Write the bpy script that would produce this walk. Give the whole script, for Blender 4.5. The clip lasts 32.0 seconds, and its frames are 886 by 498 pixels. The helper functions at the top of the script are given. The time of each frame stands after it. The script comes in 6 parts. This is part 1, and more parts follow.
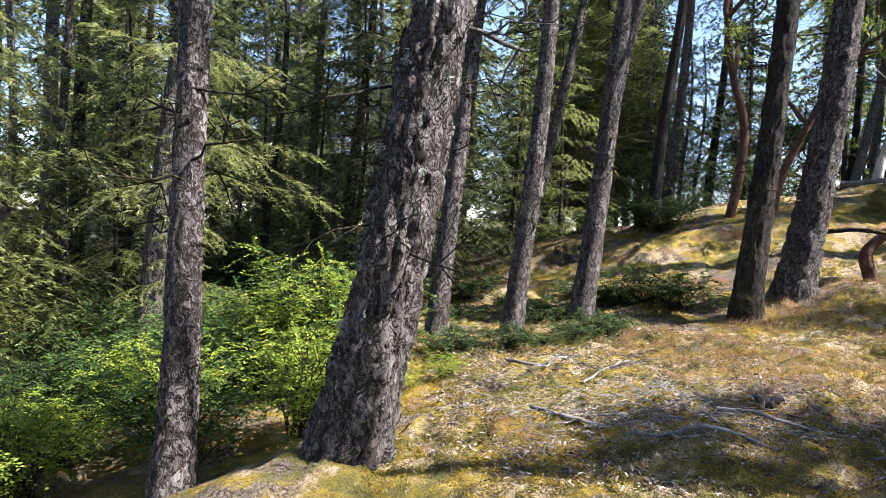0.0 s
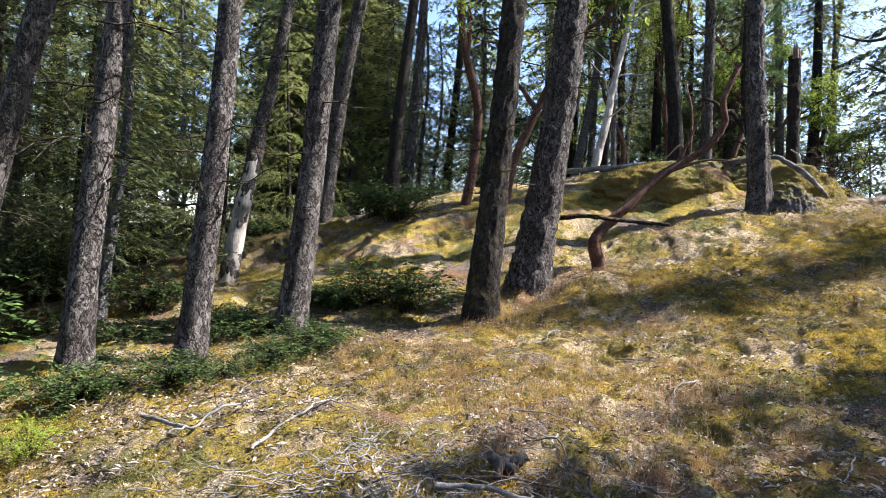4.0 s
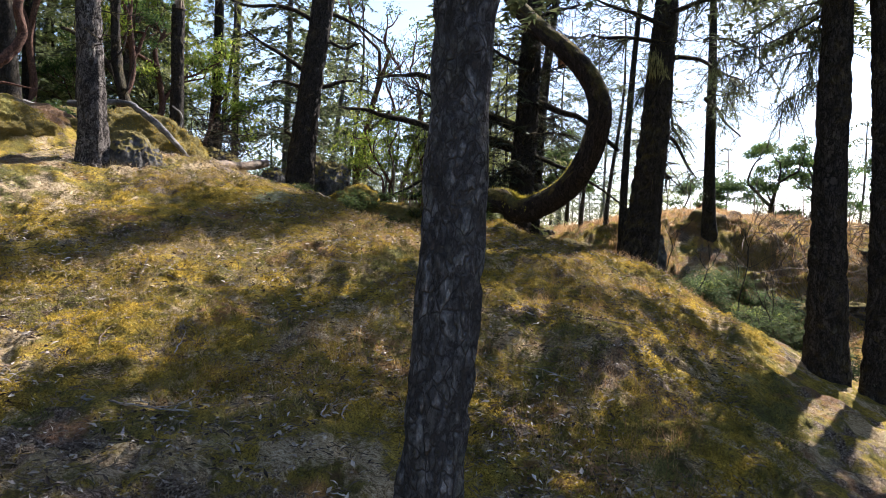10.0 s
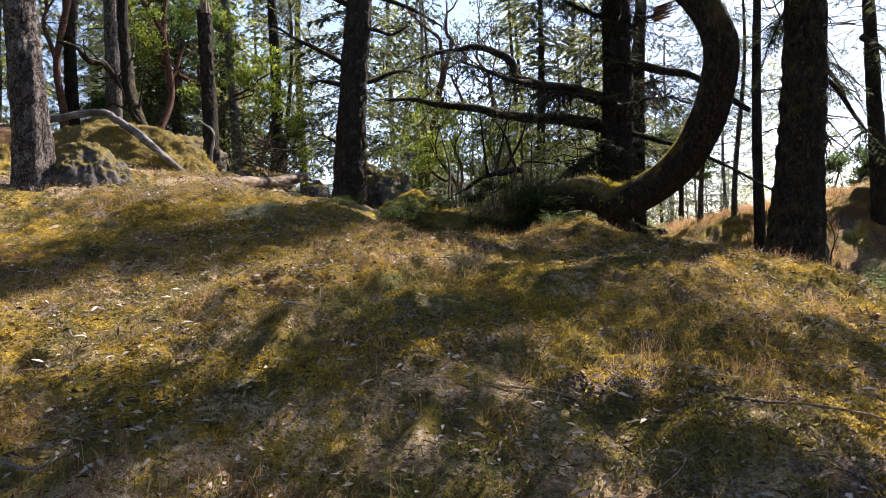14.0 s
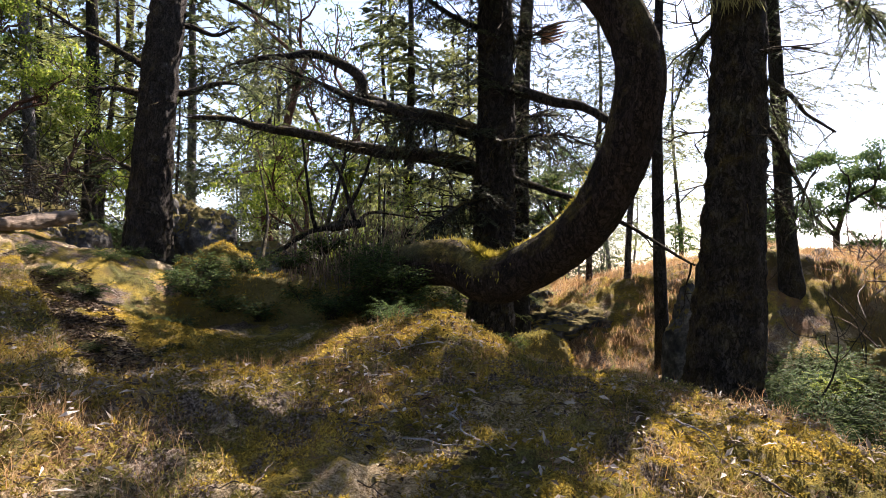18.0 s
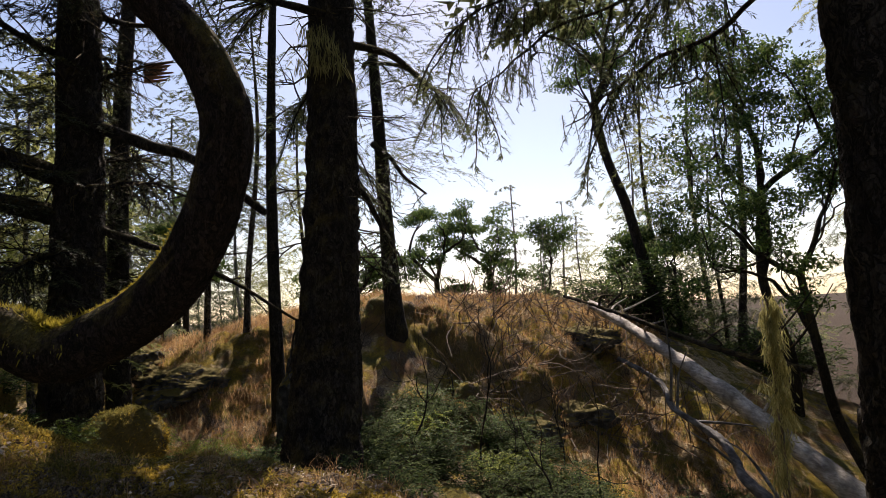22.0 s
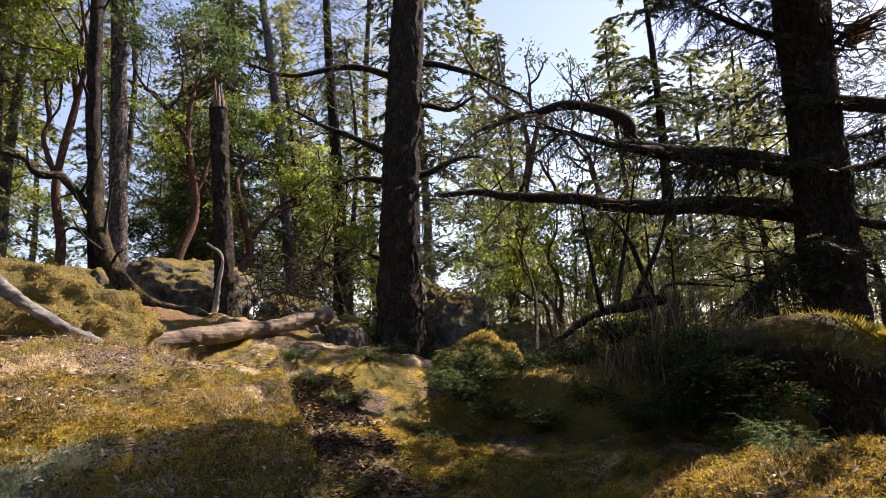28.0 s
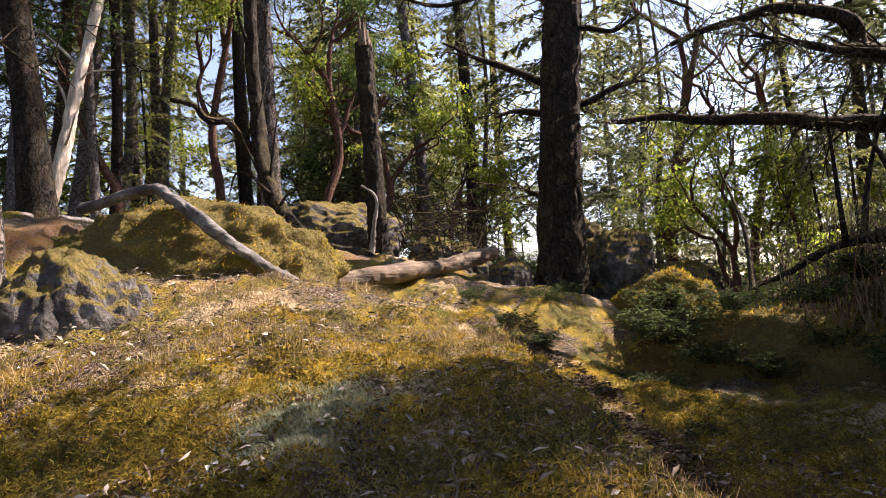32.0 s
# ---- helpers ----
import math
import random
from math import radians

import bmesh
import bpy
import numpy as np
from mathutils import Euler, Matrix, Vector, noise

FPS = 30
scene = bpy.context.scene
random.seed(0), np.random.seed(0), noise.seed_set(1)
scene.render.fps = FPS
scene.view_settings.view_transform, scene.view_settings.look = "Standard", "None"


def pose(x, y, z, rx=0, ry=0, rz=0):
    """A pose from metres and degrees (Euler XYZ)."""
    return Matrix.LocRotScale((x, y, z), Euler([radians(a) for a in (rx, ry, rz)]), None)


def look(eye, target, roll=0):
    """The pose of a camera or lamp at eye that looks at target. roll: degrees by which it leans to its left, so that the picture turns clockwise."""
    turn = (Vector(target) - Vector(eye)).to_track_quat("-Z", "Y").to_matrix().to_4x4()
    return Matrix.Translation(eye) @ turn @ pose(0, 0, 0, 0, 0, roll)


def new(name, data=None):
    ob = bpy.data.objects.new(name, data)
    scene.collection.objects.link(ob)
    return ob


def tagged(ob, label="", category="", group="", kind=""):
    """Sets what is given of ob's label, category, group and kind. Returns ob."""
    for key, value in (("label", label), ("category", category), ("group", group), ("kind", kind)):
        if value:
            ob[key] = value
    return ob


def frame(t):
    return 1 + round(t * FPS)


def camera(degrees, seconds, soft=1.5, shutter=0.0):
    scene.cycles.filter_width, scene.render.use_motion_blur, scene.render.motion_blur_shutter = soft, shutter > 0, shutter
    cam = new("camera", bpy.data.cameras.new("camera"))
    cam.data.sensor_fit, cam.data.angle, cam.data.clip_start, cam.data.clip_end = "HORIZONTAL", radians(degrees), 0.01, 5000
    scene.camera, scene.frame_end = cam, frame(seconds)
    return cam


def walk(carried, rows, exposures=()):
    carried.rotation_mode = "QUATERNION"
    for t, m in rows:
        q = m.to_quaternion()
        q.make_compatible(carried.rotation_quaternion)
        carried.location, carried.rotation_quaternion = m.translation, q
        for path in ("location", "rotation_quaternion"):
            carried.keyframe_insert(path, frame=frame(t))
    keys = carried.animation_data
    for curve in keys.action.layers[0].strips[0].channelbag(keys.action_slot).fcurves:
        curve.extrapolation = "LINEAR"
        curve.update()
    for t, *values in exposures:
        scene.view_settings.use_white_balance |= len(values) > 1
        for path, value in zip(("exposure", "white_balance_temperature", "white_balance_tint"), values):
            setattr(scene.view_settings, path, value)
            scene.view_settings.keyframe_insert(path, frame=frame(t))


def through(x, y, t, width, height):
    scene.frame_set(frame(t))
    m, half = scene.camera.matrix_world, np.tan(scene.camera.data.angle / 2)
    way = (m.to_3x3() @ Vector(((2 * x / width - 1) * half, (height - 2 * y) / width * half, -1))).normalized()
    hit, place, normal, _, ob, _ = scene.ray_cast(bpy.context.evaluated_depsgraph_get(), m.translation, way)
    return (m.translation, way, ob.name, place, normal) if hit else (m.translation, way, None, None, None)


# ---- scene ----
cam = camera(69.1, 32.0, 0.8)
PATH = [
    (0, (0.135, -0.206, 1.445), (0.095, 1.793, 1.389), 3.1),
    (0.5, (0.113, 0.306, 1.403), (-0.014, 2.302, 1.417), -0.8),
    (1, (0.201, 0.562, 1.375), (0.105, 2.559, 1.33), -1.0),
    (1.5, (0.31, 1.185, 1.426), (0.329, 3.185, 1.406), -0.4),
    (2, (0.515, 1.362, 1.436), (0.557, 3.36, 1.37), -0.8),
    (2.5, (0.739, 1.606, 1.464), (1.009, 3.587, 1.416), 2.9),
    (3, (0.918, 1.791, 1.468), (1.441, 3.719, 1.379), 0.9),
    (3.5, (1.067, 1.958, 1.455), (1.802, 3.818, 1.418), 2.5),
    (5.5, (1.305, 1.808, 1.422), (1.786, 3.748, 1.348), 1.5),
    (6, (1.353, 1.729, 1.45), (1.975, 3.63, 1.447), 2.3),
    (6.5, (1.423, 1.719, 1.462), (2.133, 3.589, 1.475), 0.9),
    (7, (1.496, 1.697, 1.421), (2.403, 3.479, 1.403), 2.6),
    (7.5, (1.643, 1.902, 1.4), (2.749, 3.567, 1.339), -0.3),
    (8, (1.84, 2.044, 1.378), (3.06, 3.623, 1.245), 0.6),
    (8.5, (2.401, 2.124, 1.397), (3.716, 3.631, 1.383), 3.7),
    (9, (3.02, 2.263, 1.345), (4.604, 3.484, 1.322), 4.5),
    (9.5, (3.553, 2.335, 1.408), (5.322, 3.268, 1.435), 2.3),
    (10, (3.986, 2.299, 1.356), (5.821, 3.093, 1.307), 3.3),
    (10.5, (4.398, 2.27, 1.394), (6.247, 3.023, 1.275), 6.4),
    (11, (4.859, 2.286, 1.359), (6.744, 2.947, 1.274), 8.0),
    (11.5, (5.14, 2.278, 1.399), (7.067, 2.815, 1.393), 4.4),
    (12, (5.518, 2.294, 1.389), (7.383, 3.013, 1.476), 5.0),
    (12.5, (5.864, 2.375, 1.348), (7.66, 3.254, 1.342), 2.6),
    (13, (6.307, 2.575, 1.342), (8.095, 3.471, 1.328), -0.4),
    (13.5, (6.734, 2.81, 1.327), (8.409, 3.902, 1.318), -1.7),
    (15.5, (8.447, 3.679, 1.486), (10.188, 4.664, 1.492), 2.6),
    (16, (8.869, 3.777, 1.603), (10.651, 4.681, 1.702), 3.1),
    (16.5, (9.287, 3.783, 1.681), (11.16, 4.483, 1.741), 1.3),
    (17, (9.572, 3.793, 1.83), (11.421, 4.554, 1.873), 0.6),
    (17.5, (9.951, 3.878, 1.863), (11.78, 4.68, 1.954), -0.1),
    (18, (10.189, 3.936, 1.945), (12.031, 4.709, 2.028), 0.0),
    (18.5, (10.445, 3.975, 1.942), (12.294, 4.737, 1.931), -2.3),
    (19, (10.639, 3.965, 2.076), (12.444, 4.825, 2.154), 0.4),
    (19.5, (10.645, 3.894, 2.105), (12.555, 4.475, 2.217), -2.6),
    (20, (10.657, 3.87, 2.06), (12.592, 4.353, 2.212), -4.0),
    (20.5, (10.6, 3.831, 2.084), (12.552, 4.23, 2.266), -0.7),
    (21, (10.574, 3.79, 2.105), (12.544, 4.073, 2.298), -2.5),
    (21.5, (10.605, 3.706, 2.11), (12.596, 3.726, 2.299), -3.0),
    (22, (10.538, 3.549, 2.095), (12.507, 3.254, 2.288), -3.0),
    (22.5, (10.563, 3.521, 2.082), (12.482, 2.993, 2.278), -3.9),
    (23, (10.594, 3.447, 2.075), (12.465, 2.759, 2.237), -4.4),
    (23.5, (10.602, 3.402, 2.07), (12.419, 2.578, 2.217), -4.6),
    (24, (10.502, 3.481, 2.056), (12.264, 2.547, 2.204), -3.1),
    (24.5, (10.468, 3.573, 2.048), (12.225, 2.629, 2.195), -2.3),
    (25, (10.629, 3.482, 2.059), (12.526, 2.861, 2.175), -3.8),
    (25.5, (11.05, 3.78, 2.13), (13.024, 3.491, 2.281), -5.4),
    (26, (11.491, 4.416, 2.205), (13.479, 4.512, 2.402), -7.6),
    (26.5, (11.451, 4.490, 2.143), (13.310, 5.173, 2.427), -6.1),
    (28.5, (11.063, 5.500, 2.241), (12.475, 6.885, 2.536), -3.4),
    (29, (11.044, 5.554, 2.241), (12.387, 7.009, 2.518), -3.2),
    (29.5, (11.038, 5.564, 2.236), (12.329, 7.066, 2.510), -3.2),
    (30, (11.043, 5.587, 2.237), (12.271, 7.142, 2.508), -3.8),
    (30.5, (11.061, 5.581, 2.231), (12.272, 7.148, 2.513), -3.3),
    (31, (11.038, 5.639, 2.210), (12.180, 7.262, 2.457), -2.5),
    (31.5, (10.937, 5.826, 2.210), (12.031, 7.487, 2.420), -2.2),
    (32, (10.828, 6.155, 2.217), (12.056, 7.725, 2.374), -3.3),
]
# The walk's light: the picture darkens while the camera looks towards the sun.
EXPOSURES = [(0, 1.90, 6000, 18), (6, 1.77, 6050, 16), (8, 1.75, 6150, 17), (9.5, 1.70, 6300, 18), (11, 1.75, 6400, 18), (13, 1.55, 6700, 23), (15.5, 1.90, 6600, 22),
             (17, 1.70, 6650, 22), (18.5, 1.95, 6850, 25), (19.2, 1.95, 6950, 26), (20, 1.30, 7000, 26), (21.5, 0.70, 7200, 23), (26, 0.73, 7200, 22), (26.5, 0.90, 7250, 24), (28.5, 1.60, 7250, 28), (32, 1.75, 7350, 29)]
walk(cam, [(t, look(eye, target, roll)) for t, eye, target, roll in PATH], EXPOSURES)

# ---- world and sun ----
SUN_AZ, SUN_EL = radians(103), radians(46)
SUN_DIR = Vector((math.sin(SUN_AZ) * math.cos(SUN_EL), math.cos(SUN_AZ) * math.cos(SUN_EL), math.sin(SUN_EL)))
world = bpy.data.worlds.new("sky_world")
world.use_nodes = True
scene.world = world
sky = world.node_tree.nodes.new("ShaderNodeTexSky")
sky.sky_type = "NISHITA"
sky.sun_disc = False
sky.sun_elevation, sky.sun_rotation = SUN_EL, SUN_AZ
sky.air_density, sky.dust_density = 1.0, 0.5
background = world.node_tree.nodes["Background"]
background.inputs["Strength"].default_value = 0.094
world.node_tree.links.new(sky.outputs["Color"], background.inputs["Color"])
sun_data = bpy.data.lights.new("sun", "SUN")
sun_data.energy, sun_data.angle, sun_data.color = 5.0, radians(0.6), (1.0, 0.94, 0.83)
sun = new("sun", sun_data)
sun.matrix_world = look(SUN_DIR * 60, (0, 0, 0))

# ---- materials ----


def node_material(name):
    m = bpy.data.materials.new(name)
    m.use_nodes = True
    return m, m.node_tree.nodes, m.node_tree.links, m.node_tree.nodes["Principled BSDF"]


def ramp(nodes, links, source, stops):
    r = nodes.new("ShaderNodeValToRGB")
    while len(r.color_ramp.elements) < len(stops):
        r.color_ramp.elements.new(0.5)
    for e, (at, c) in zip(r.color_ramp.elements, stops):
        e.position, e.color = at, (*c, 1) if len(c) == 3 else c
    links.new(source, r.inputs["Fac"])
    return r.outputs["Color"]


def noise_node(nodes, links, coord, scale, detail=5, rough=0.6, stretch=None, distortion=0.0):
    n = nodes.new("ShaderNodeTexNoise")
    n.inputs["Scale"].default_value, n.inputs["Detail"].default_value = scale, detail
    n.inputs["Roughness"].default_value, n.inputs["Distortion"].default_value = rough, distortion
    if stretch:
        mp = nodes.new("ShaderNodeMapping")
        mp.inputs["Scale"].default_value = stretch
        links.new(coord, mp.inputs["Vector"])
        coord = mp.outputs["Vector"]
    links.new(coord, n.inputs["Vector"])
    return n.outputs["Fac"]


def mix(nodes, links, fac, a, b, kind="MIX"):
    m = nodes.new("ShaderNodeMix")
    m.data_type, m.blend_type = "RGBA", kind
    for socket, v in ((m.inputs["Factor"], fac), (m.inputs["A"], a), (m.inputs["B"], b)):
        if isinstance(v, (int, float)):
            socket.default_value = v
        elif isinstance(v, tuple):
            socket.default_value = (*v, 1)
        else:
            links.new(v, socket)
    return m.outputs["Result"]


def math_node(nodes, links, kind, a, b=0.0):
    m = nodes.new("ShaderNodeMath")
    m.operation = kind
    m.use_clamp = kind in ("MULTIPLY_ADD",)
    for socket, v in zip(m.inputs, (a, b)):
        if isinstance(v, (int, float)):
            socket.default_value = v
        else:
            links.new(v, socket)
    return m.outputs["Value"]


def position(nodes):
    return nodes.new("ShaderNodeNewGeometry").outputs["Position"]


def up_facing(nodes, links, low, high):
    sep = nodes.new("ShaderNodeSeparateXYZ")
    links.new(nodes.new("ShaderNodeNewGeometry").outputs["Normal"], sep.inputs["Vector"])
    r = nodes.new("ShaderNodeMapRange")
    r.inputs["From Min"].default_value, r.inputs["From Max"].default_value = low, high
    links.new(sep.outputs["Z"], r.inputs["Value"])
    return r.outputs["Result"]


def bump(nodes, links, bsdf, height, strength, distance):
    b = nodes.new("ShaderNodeBump")
    b.inputs["Strength"].default_value, b.inputs["Distance"].default_value = strength, distance
    links.new(height, b.inputs["Height"])
    links.new(b.outputs["Normal"], bsdf.inputs["Normal"])


MOSS_GOLD, MOSS_OLIVE, MOSS_BROWN = (0.50, 0.36, 0.06), (0.17, 0.155, 0.04), (0.07, 0.052, 0.024)


def moss_colour(nodes, links, p):
    big = noise_node(nodes, links, p, 2.6, 9, 0.72)
    fine = noise_node(nodes, links, p, 70, 4, 0.75)
    base = ramp(nodes, links, big, [(0.33, MOSS_BROWN), (0.43, MOSS_OLIVE), (0.50, (0.31, 0.24, 0.045)), (0.58, MOSS_GOLD), (0.70, (0.60, 0.48, 0.13))])
    green = ramp(nodes, links, noise_node(nodes, links, p, 0.9, 6, 0.65), [(0.52, (0, 0, 0)), (0.62, (0.7,) * 3)])
    base = mix(nodes, links, green, base, mix(nodes, links, fine, (0.06, 0.072, 0.024), (0.25, 0.27, 0.11)))
    return mix(nodes, links, ramp(nodes, links, fine, [(0.38, (0.8,) * 3), (0.52, (0, 0, 0))]), base, MOSS_BROWN), fine


def bark_material(name, dark, light, lichen, lichen_amount, furrow=1.0, moss=0.0, plate=19.0, ridged=True):
    m, nodes, links, bsdf = node_material(name)
    p = position(nodes)
    warp = nodes.new("ShaderNodeTexNoise")
    warp.inputs["Scale"].default_value, warp.inputs["Detail"].default_value = 7.0, 4
    links.new(p, warp.inputs["Vector"])
    bent = nodes.new("ShaderNodeVectorMath")
    bent.operation = "MULTIPLY_ADD"
    links.new(warp.outputs["Color"], bent.inputs[0])
    bent.inputs[1].default_value = (0.26, 0.26, 0.45) if ridged else (0.15, 0.15, 0.2)
    links.new(p, bent.inputs[2])
    mp = nodes.new("ShaderNodeMapping")
    mp.inputs["Scale"].default_value = (1, 1, 0.26 if ridged else 0.45)
    links.new(bent.outputs["Vector"], mp.inputs["Vector"])
    cells = nodes.new("ShaderNodeTexVoronoi")
    cells.feature = "DISTANCE_TO_EDGE"
    cells.inputs["Scale"].default_value = plate
    links.new(mp.outputs["Vector"], cells.inputs["Vector"])
    tone = nodes.new("ShaderNodeTexVoronoi")
    tone.inputs["Scale"].default_value = plate
    links.new(mp.outputs["Vector"], tone.inputs["Vector"])
    worn = math_node(nodes, links, "MULTIPLY", noise_node(nodes, links, p, 11, 4, 0.7), 0.3)
    fissure = ramp(nodes, links, math_node(nodes, links, "ADD", math_node(nodes, links, "SUBTRACT", cells.outputs["Distance"], 0.11), worn), [(0.0, (0, 0, 0)), (0.13, (1, 1, 1))])
    ridge = noise_node(nodes, links, bent.outputs["Vector"], plate * 0.75, 3, 0.6, (1, 1, 0.22))
    ridge = math_node(nodes, links, "ABSOLUTE", math_node(nodes, links, "SUBTRACT", ridge, 0.5))
    if ridged:
        fissure = mix(nodes, links, 1.0, fissure, ramp(nodes, links, ridge, [(0.004, (0, 0, 0)), (0.04, (1, 1, 1))]), "MULTIPLY")
    grain = noise_node(nodes, links, p, 60, 6, 0.75, (1, 1, 0.45))
    if not ridged:
        flake = noise_node(nodes, links, p, 25, 9, 0.74, (1, 1, 0.6))
        fissure = ramp(nodes, links, flake, [(0.425, (0, 0, 0)), (0.475, (0.7,) * 3), (0.56, (1, 1, 1))])
        fissure = mix(nodes, links, 1.0, fissure, ramp(nodes, links, cells.outputs["Distance"], [(0.015, (0.15,) * 3), (0.09, (1, 1, 1))]), "MULTIPLY")
    blotch = noise_node(nodes, links, p, 2.3, 4, 0.6)
    sep = nodes.new("ShaderNodeSeparateColor")
    links.new(tone.outputs["Color"], sep.inputs["Color"])
    c = mix(nodes, links, math_node(nodes, links, "ADD", math_node(nodes, links, "MULTIPLY", sep.outputs["Red"], 0.55), math_node(nodes, links, "MULTIPLY", blotch, 0.45)), dark, light)
    if not ridged:
        c = mix(nodes, links, mix(nodes, links, 0.6, ramp(nodes, links, noise_node(nodes, links, p, 26, 9, 0.78, (1, 1, 0.8)), [(0.43, (0, 0, 0)), (0.57, (1, 1, 1))]), sep.outputs["Red"]), dark, light)
    c = mix(nodes, links, ramp(nodes, links, grain, [(0.34, (0.85,) * 3), (0.6, (0, 0, 0))]), c, tuple(v * 0.35 for v in dark))
    spots = ramp(nodes, links, noise_node(nodes, links, p, 14, 4, 0.7), [(0.60 - 0.1 * lichen_amount, (0, 0, 0)), (0.68, (1, 1, 1))])
    spots = mix(nodes, links, ramp(nodes, links, blotch, [(0.62 - 0.3 * lichen_amount, (0, 0, 0)), (0.72, (1, 1, 1))]), (0, 0, 0), spots)
    c = mix(nodes, links, spots, c, lichen)
    c = mix(nodes, links, fissure, tuple(v * 0.45 for v in dark), c)
    if moss:
        mc, _ = moss_colour(nodes, links, p)
        where = math_node(nodes, links, "MULTIPLY", up_facing(nodes, links, -0.05, 0.45), ramp(nodes, links, noise_node(nodes, links, p, 3.0, 4), [(0.40, (0, 0, 0)), (0.55, (moss,) * 3)]))
        c = mix(nodes, links, where, c, mc)
    links.new(c, bsdf.inputs["Base Color"])
    bsdf.inputs["Roughness"].default_value = 0.92
    bsdf.inputs["Specular IOR Level"].default_value = 0.15
    bump(nodes, links, bsdf, mix(nodes, links, 0.3, fissure, grain), 1.0 * furrow, 0.05)
    return m


def wood_material(name, dark, light, along=(1, 1, 0.06)):
    m, nodes, links, bsdf = node_material(name)
    p = nodes.new("ShaderNodeTexCoord").outputs["Object"]
    grain = noise_node(nodes, links, p, 30, 6, 0.7, along)
    blotch = noise_node(nodes, links, p, 3, 4)
    c = ramp(nodes, links, grain, [(0.3, dark), (0.65, light)])
    c = mix(nodes, links, ramp(nodes, links, blotch, [(0.4, (0, 0, 0)), (0.62, (0.8,) * 3)]), c, tuple(v * 0.45 for v in dark))
    links.new(c, bsdf.inputs["Base Color"])
    bsdf.inputs["Roughness"].default_value = 0.85
    bump(nodes, links, bsdf, grain, 1.0, 0.02)
    return m


def leaf_material(name, a, b, c, through=0.35, rough=0.5):
    m, nodes, links, bsdf = node_material(name)
    g = nodes.new("ShaderNodeNewGeometry")
    colour = ramp(nodes, links, g.outputs["Random Per Island"], [(0.0, a), (0.55, b), (1.0, c)])
    patch = noise_node(nodes, links, g.outputs["Position"], 1.1, 3)
    colour = mix(nodes, links, ramp(nodes, links, patch, [(0.35, (0.55,) * 3), (0.6, (0, 0, 0))]), colour, tuple(v * 0.45 for v in a))
    links.new(colour, bsdf.inputs["Base Color"])
    bsdf.inputs["Roughness"].default_value = rough
    bsdf.inputs["Specular IOR Level"].default_value = 0.1
    t = nodes.new("ShaderNodeBsdfTranslucent")
    links.new(mix(nodes, links, 0.5, colour, (0.5, 0.5, 0.05), "MULTIPLY"), t.inputs["Color"])
    links.new(colour, t.inputs["Color"])
    blend = nodes.new("ShaderNodeMixShader")
    blend.inputs["Fac"].default_value = through
    links.new(bsdf.outputs["BSDF"], blend.inputs[1])
    links.new(t.outputs["BSDF"], blend.inputs[2])
    links.new(blend.outputs["Shader"], nodes["Material Output"].inputs["Surface"])
    return m


def carpet_material(name):
    """Moss fronds that take the ground's patches of gold, olive and brown."""
    m, nodes, links, bsdf = node_material(name)
    g = nodes.new("ShaderNodeNewGeometry")
    colour, _ = moss_colour(nodes, links, g.outputs["Position"])
    shade = ramp(nodes, links, g.outputs["Random Per Island"], [(0.0, (0.5, 0.48, 0.44)), (0.5, (1.0, 0.98, 0.95)), (1.0, (1.6, 1.55, 1.4))])
    colour = mix(nodes, links, 1.0, colour, shade, "MULTIPLY")
    links.new(colour, bsdf.inputs["Base Color"])
    bsdf.inputs["Roughness"].default_value = 0.85
    bsdf.inputs["Specular IOR Level"].default_value = 0.1
    t = nodes.new("ShaderNodeBsdfTranslucent")
    links.new(colour, t.inputs["Color"])
    blend = nodes.new("ShaderNodeMixShader")
    blend.inputs["Fac"].default_value = 0.52
    links.new(bsdf.outputs["BSDF"], blend.inputs[1])
    links.new(t.outputs["BSDF"], blend.inputs[2])
    links.new(blend.outputs["Shader"], nodes["Material Output"].inputs["Surface"])
    return m


def rock_material(name="mossy_rock", cover=0.0):
    m, nodes, links, bsdf = node_material(name)
    p = position(nodes)
    n = noise_node(nodes, links, p, 5, 7, 0.65)
    fine = noise_node(nodes, links, p, 40, 4, 0.7)
    c = ramp(nodes, links, n, [(0.36, (0.018, 0.018, 0.018)), (0.5, (0.075, 0.072, 0.07)), (0.66, (0.20, 0.195, 0.185))])
    c = mix(nodes, links, ramp(nodes, links, fine, [(0.35, (0.5,) * 3), (0.6, (0, 0, 0))]), c, (0.06, 0.06, 0.06))
    mc, mf = moss_colour(nodes, links, p)
    brown = ramp(nodes, links, noise_node(nodes, links, p, 1.8, 8, 0.72), [(0.55, (0.95,) * 3), (0.66, (0, 0, 0))])
    mc = mix(nodes, links, brown, mc, mix(nodes, links, fine, (0.055, 0.046, 0.018), (0.25, 0.205, 0.075)))
    edge = math_node(nodes, links, "ADD", up_facing(nodes, links, 0.05, 0.85), math_node(nodes, links, "MULTIPLY", math_node(nodes, links, "SUBTRACT", noise_node(nodes, links, p, 3.2, 7, 0.7), 0.5), 1.7))
    edge = ramp(nodes, links, math_node(nodes, links, "ADD", edge, cover), [(0.35, (0, 0, 0)), (0.55, (1, 1, 1))])
    links.new(mix(nodes, links, edge, c, mc), bsdf.inputs["Base Color"])
    bsdf.inputs["Roughness"].default_value = 0.95
    bsdf.inputs["Specular IOR Level"].default_value = 0.15
    bump(nodes, links, bsdf, mix(nodes, links, edge, n, noise_node(nodes, links, p, 15, 6, 0.7)), 1.0, 0.09)
    return m


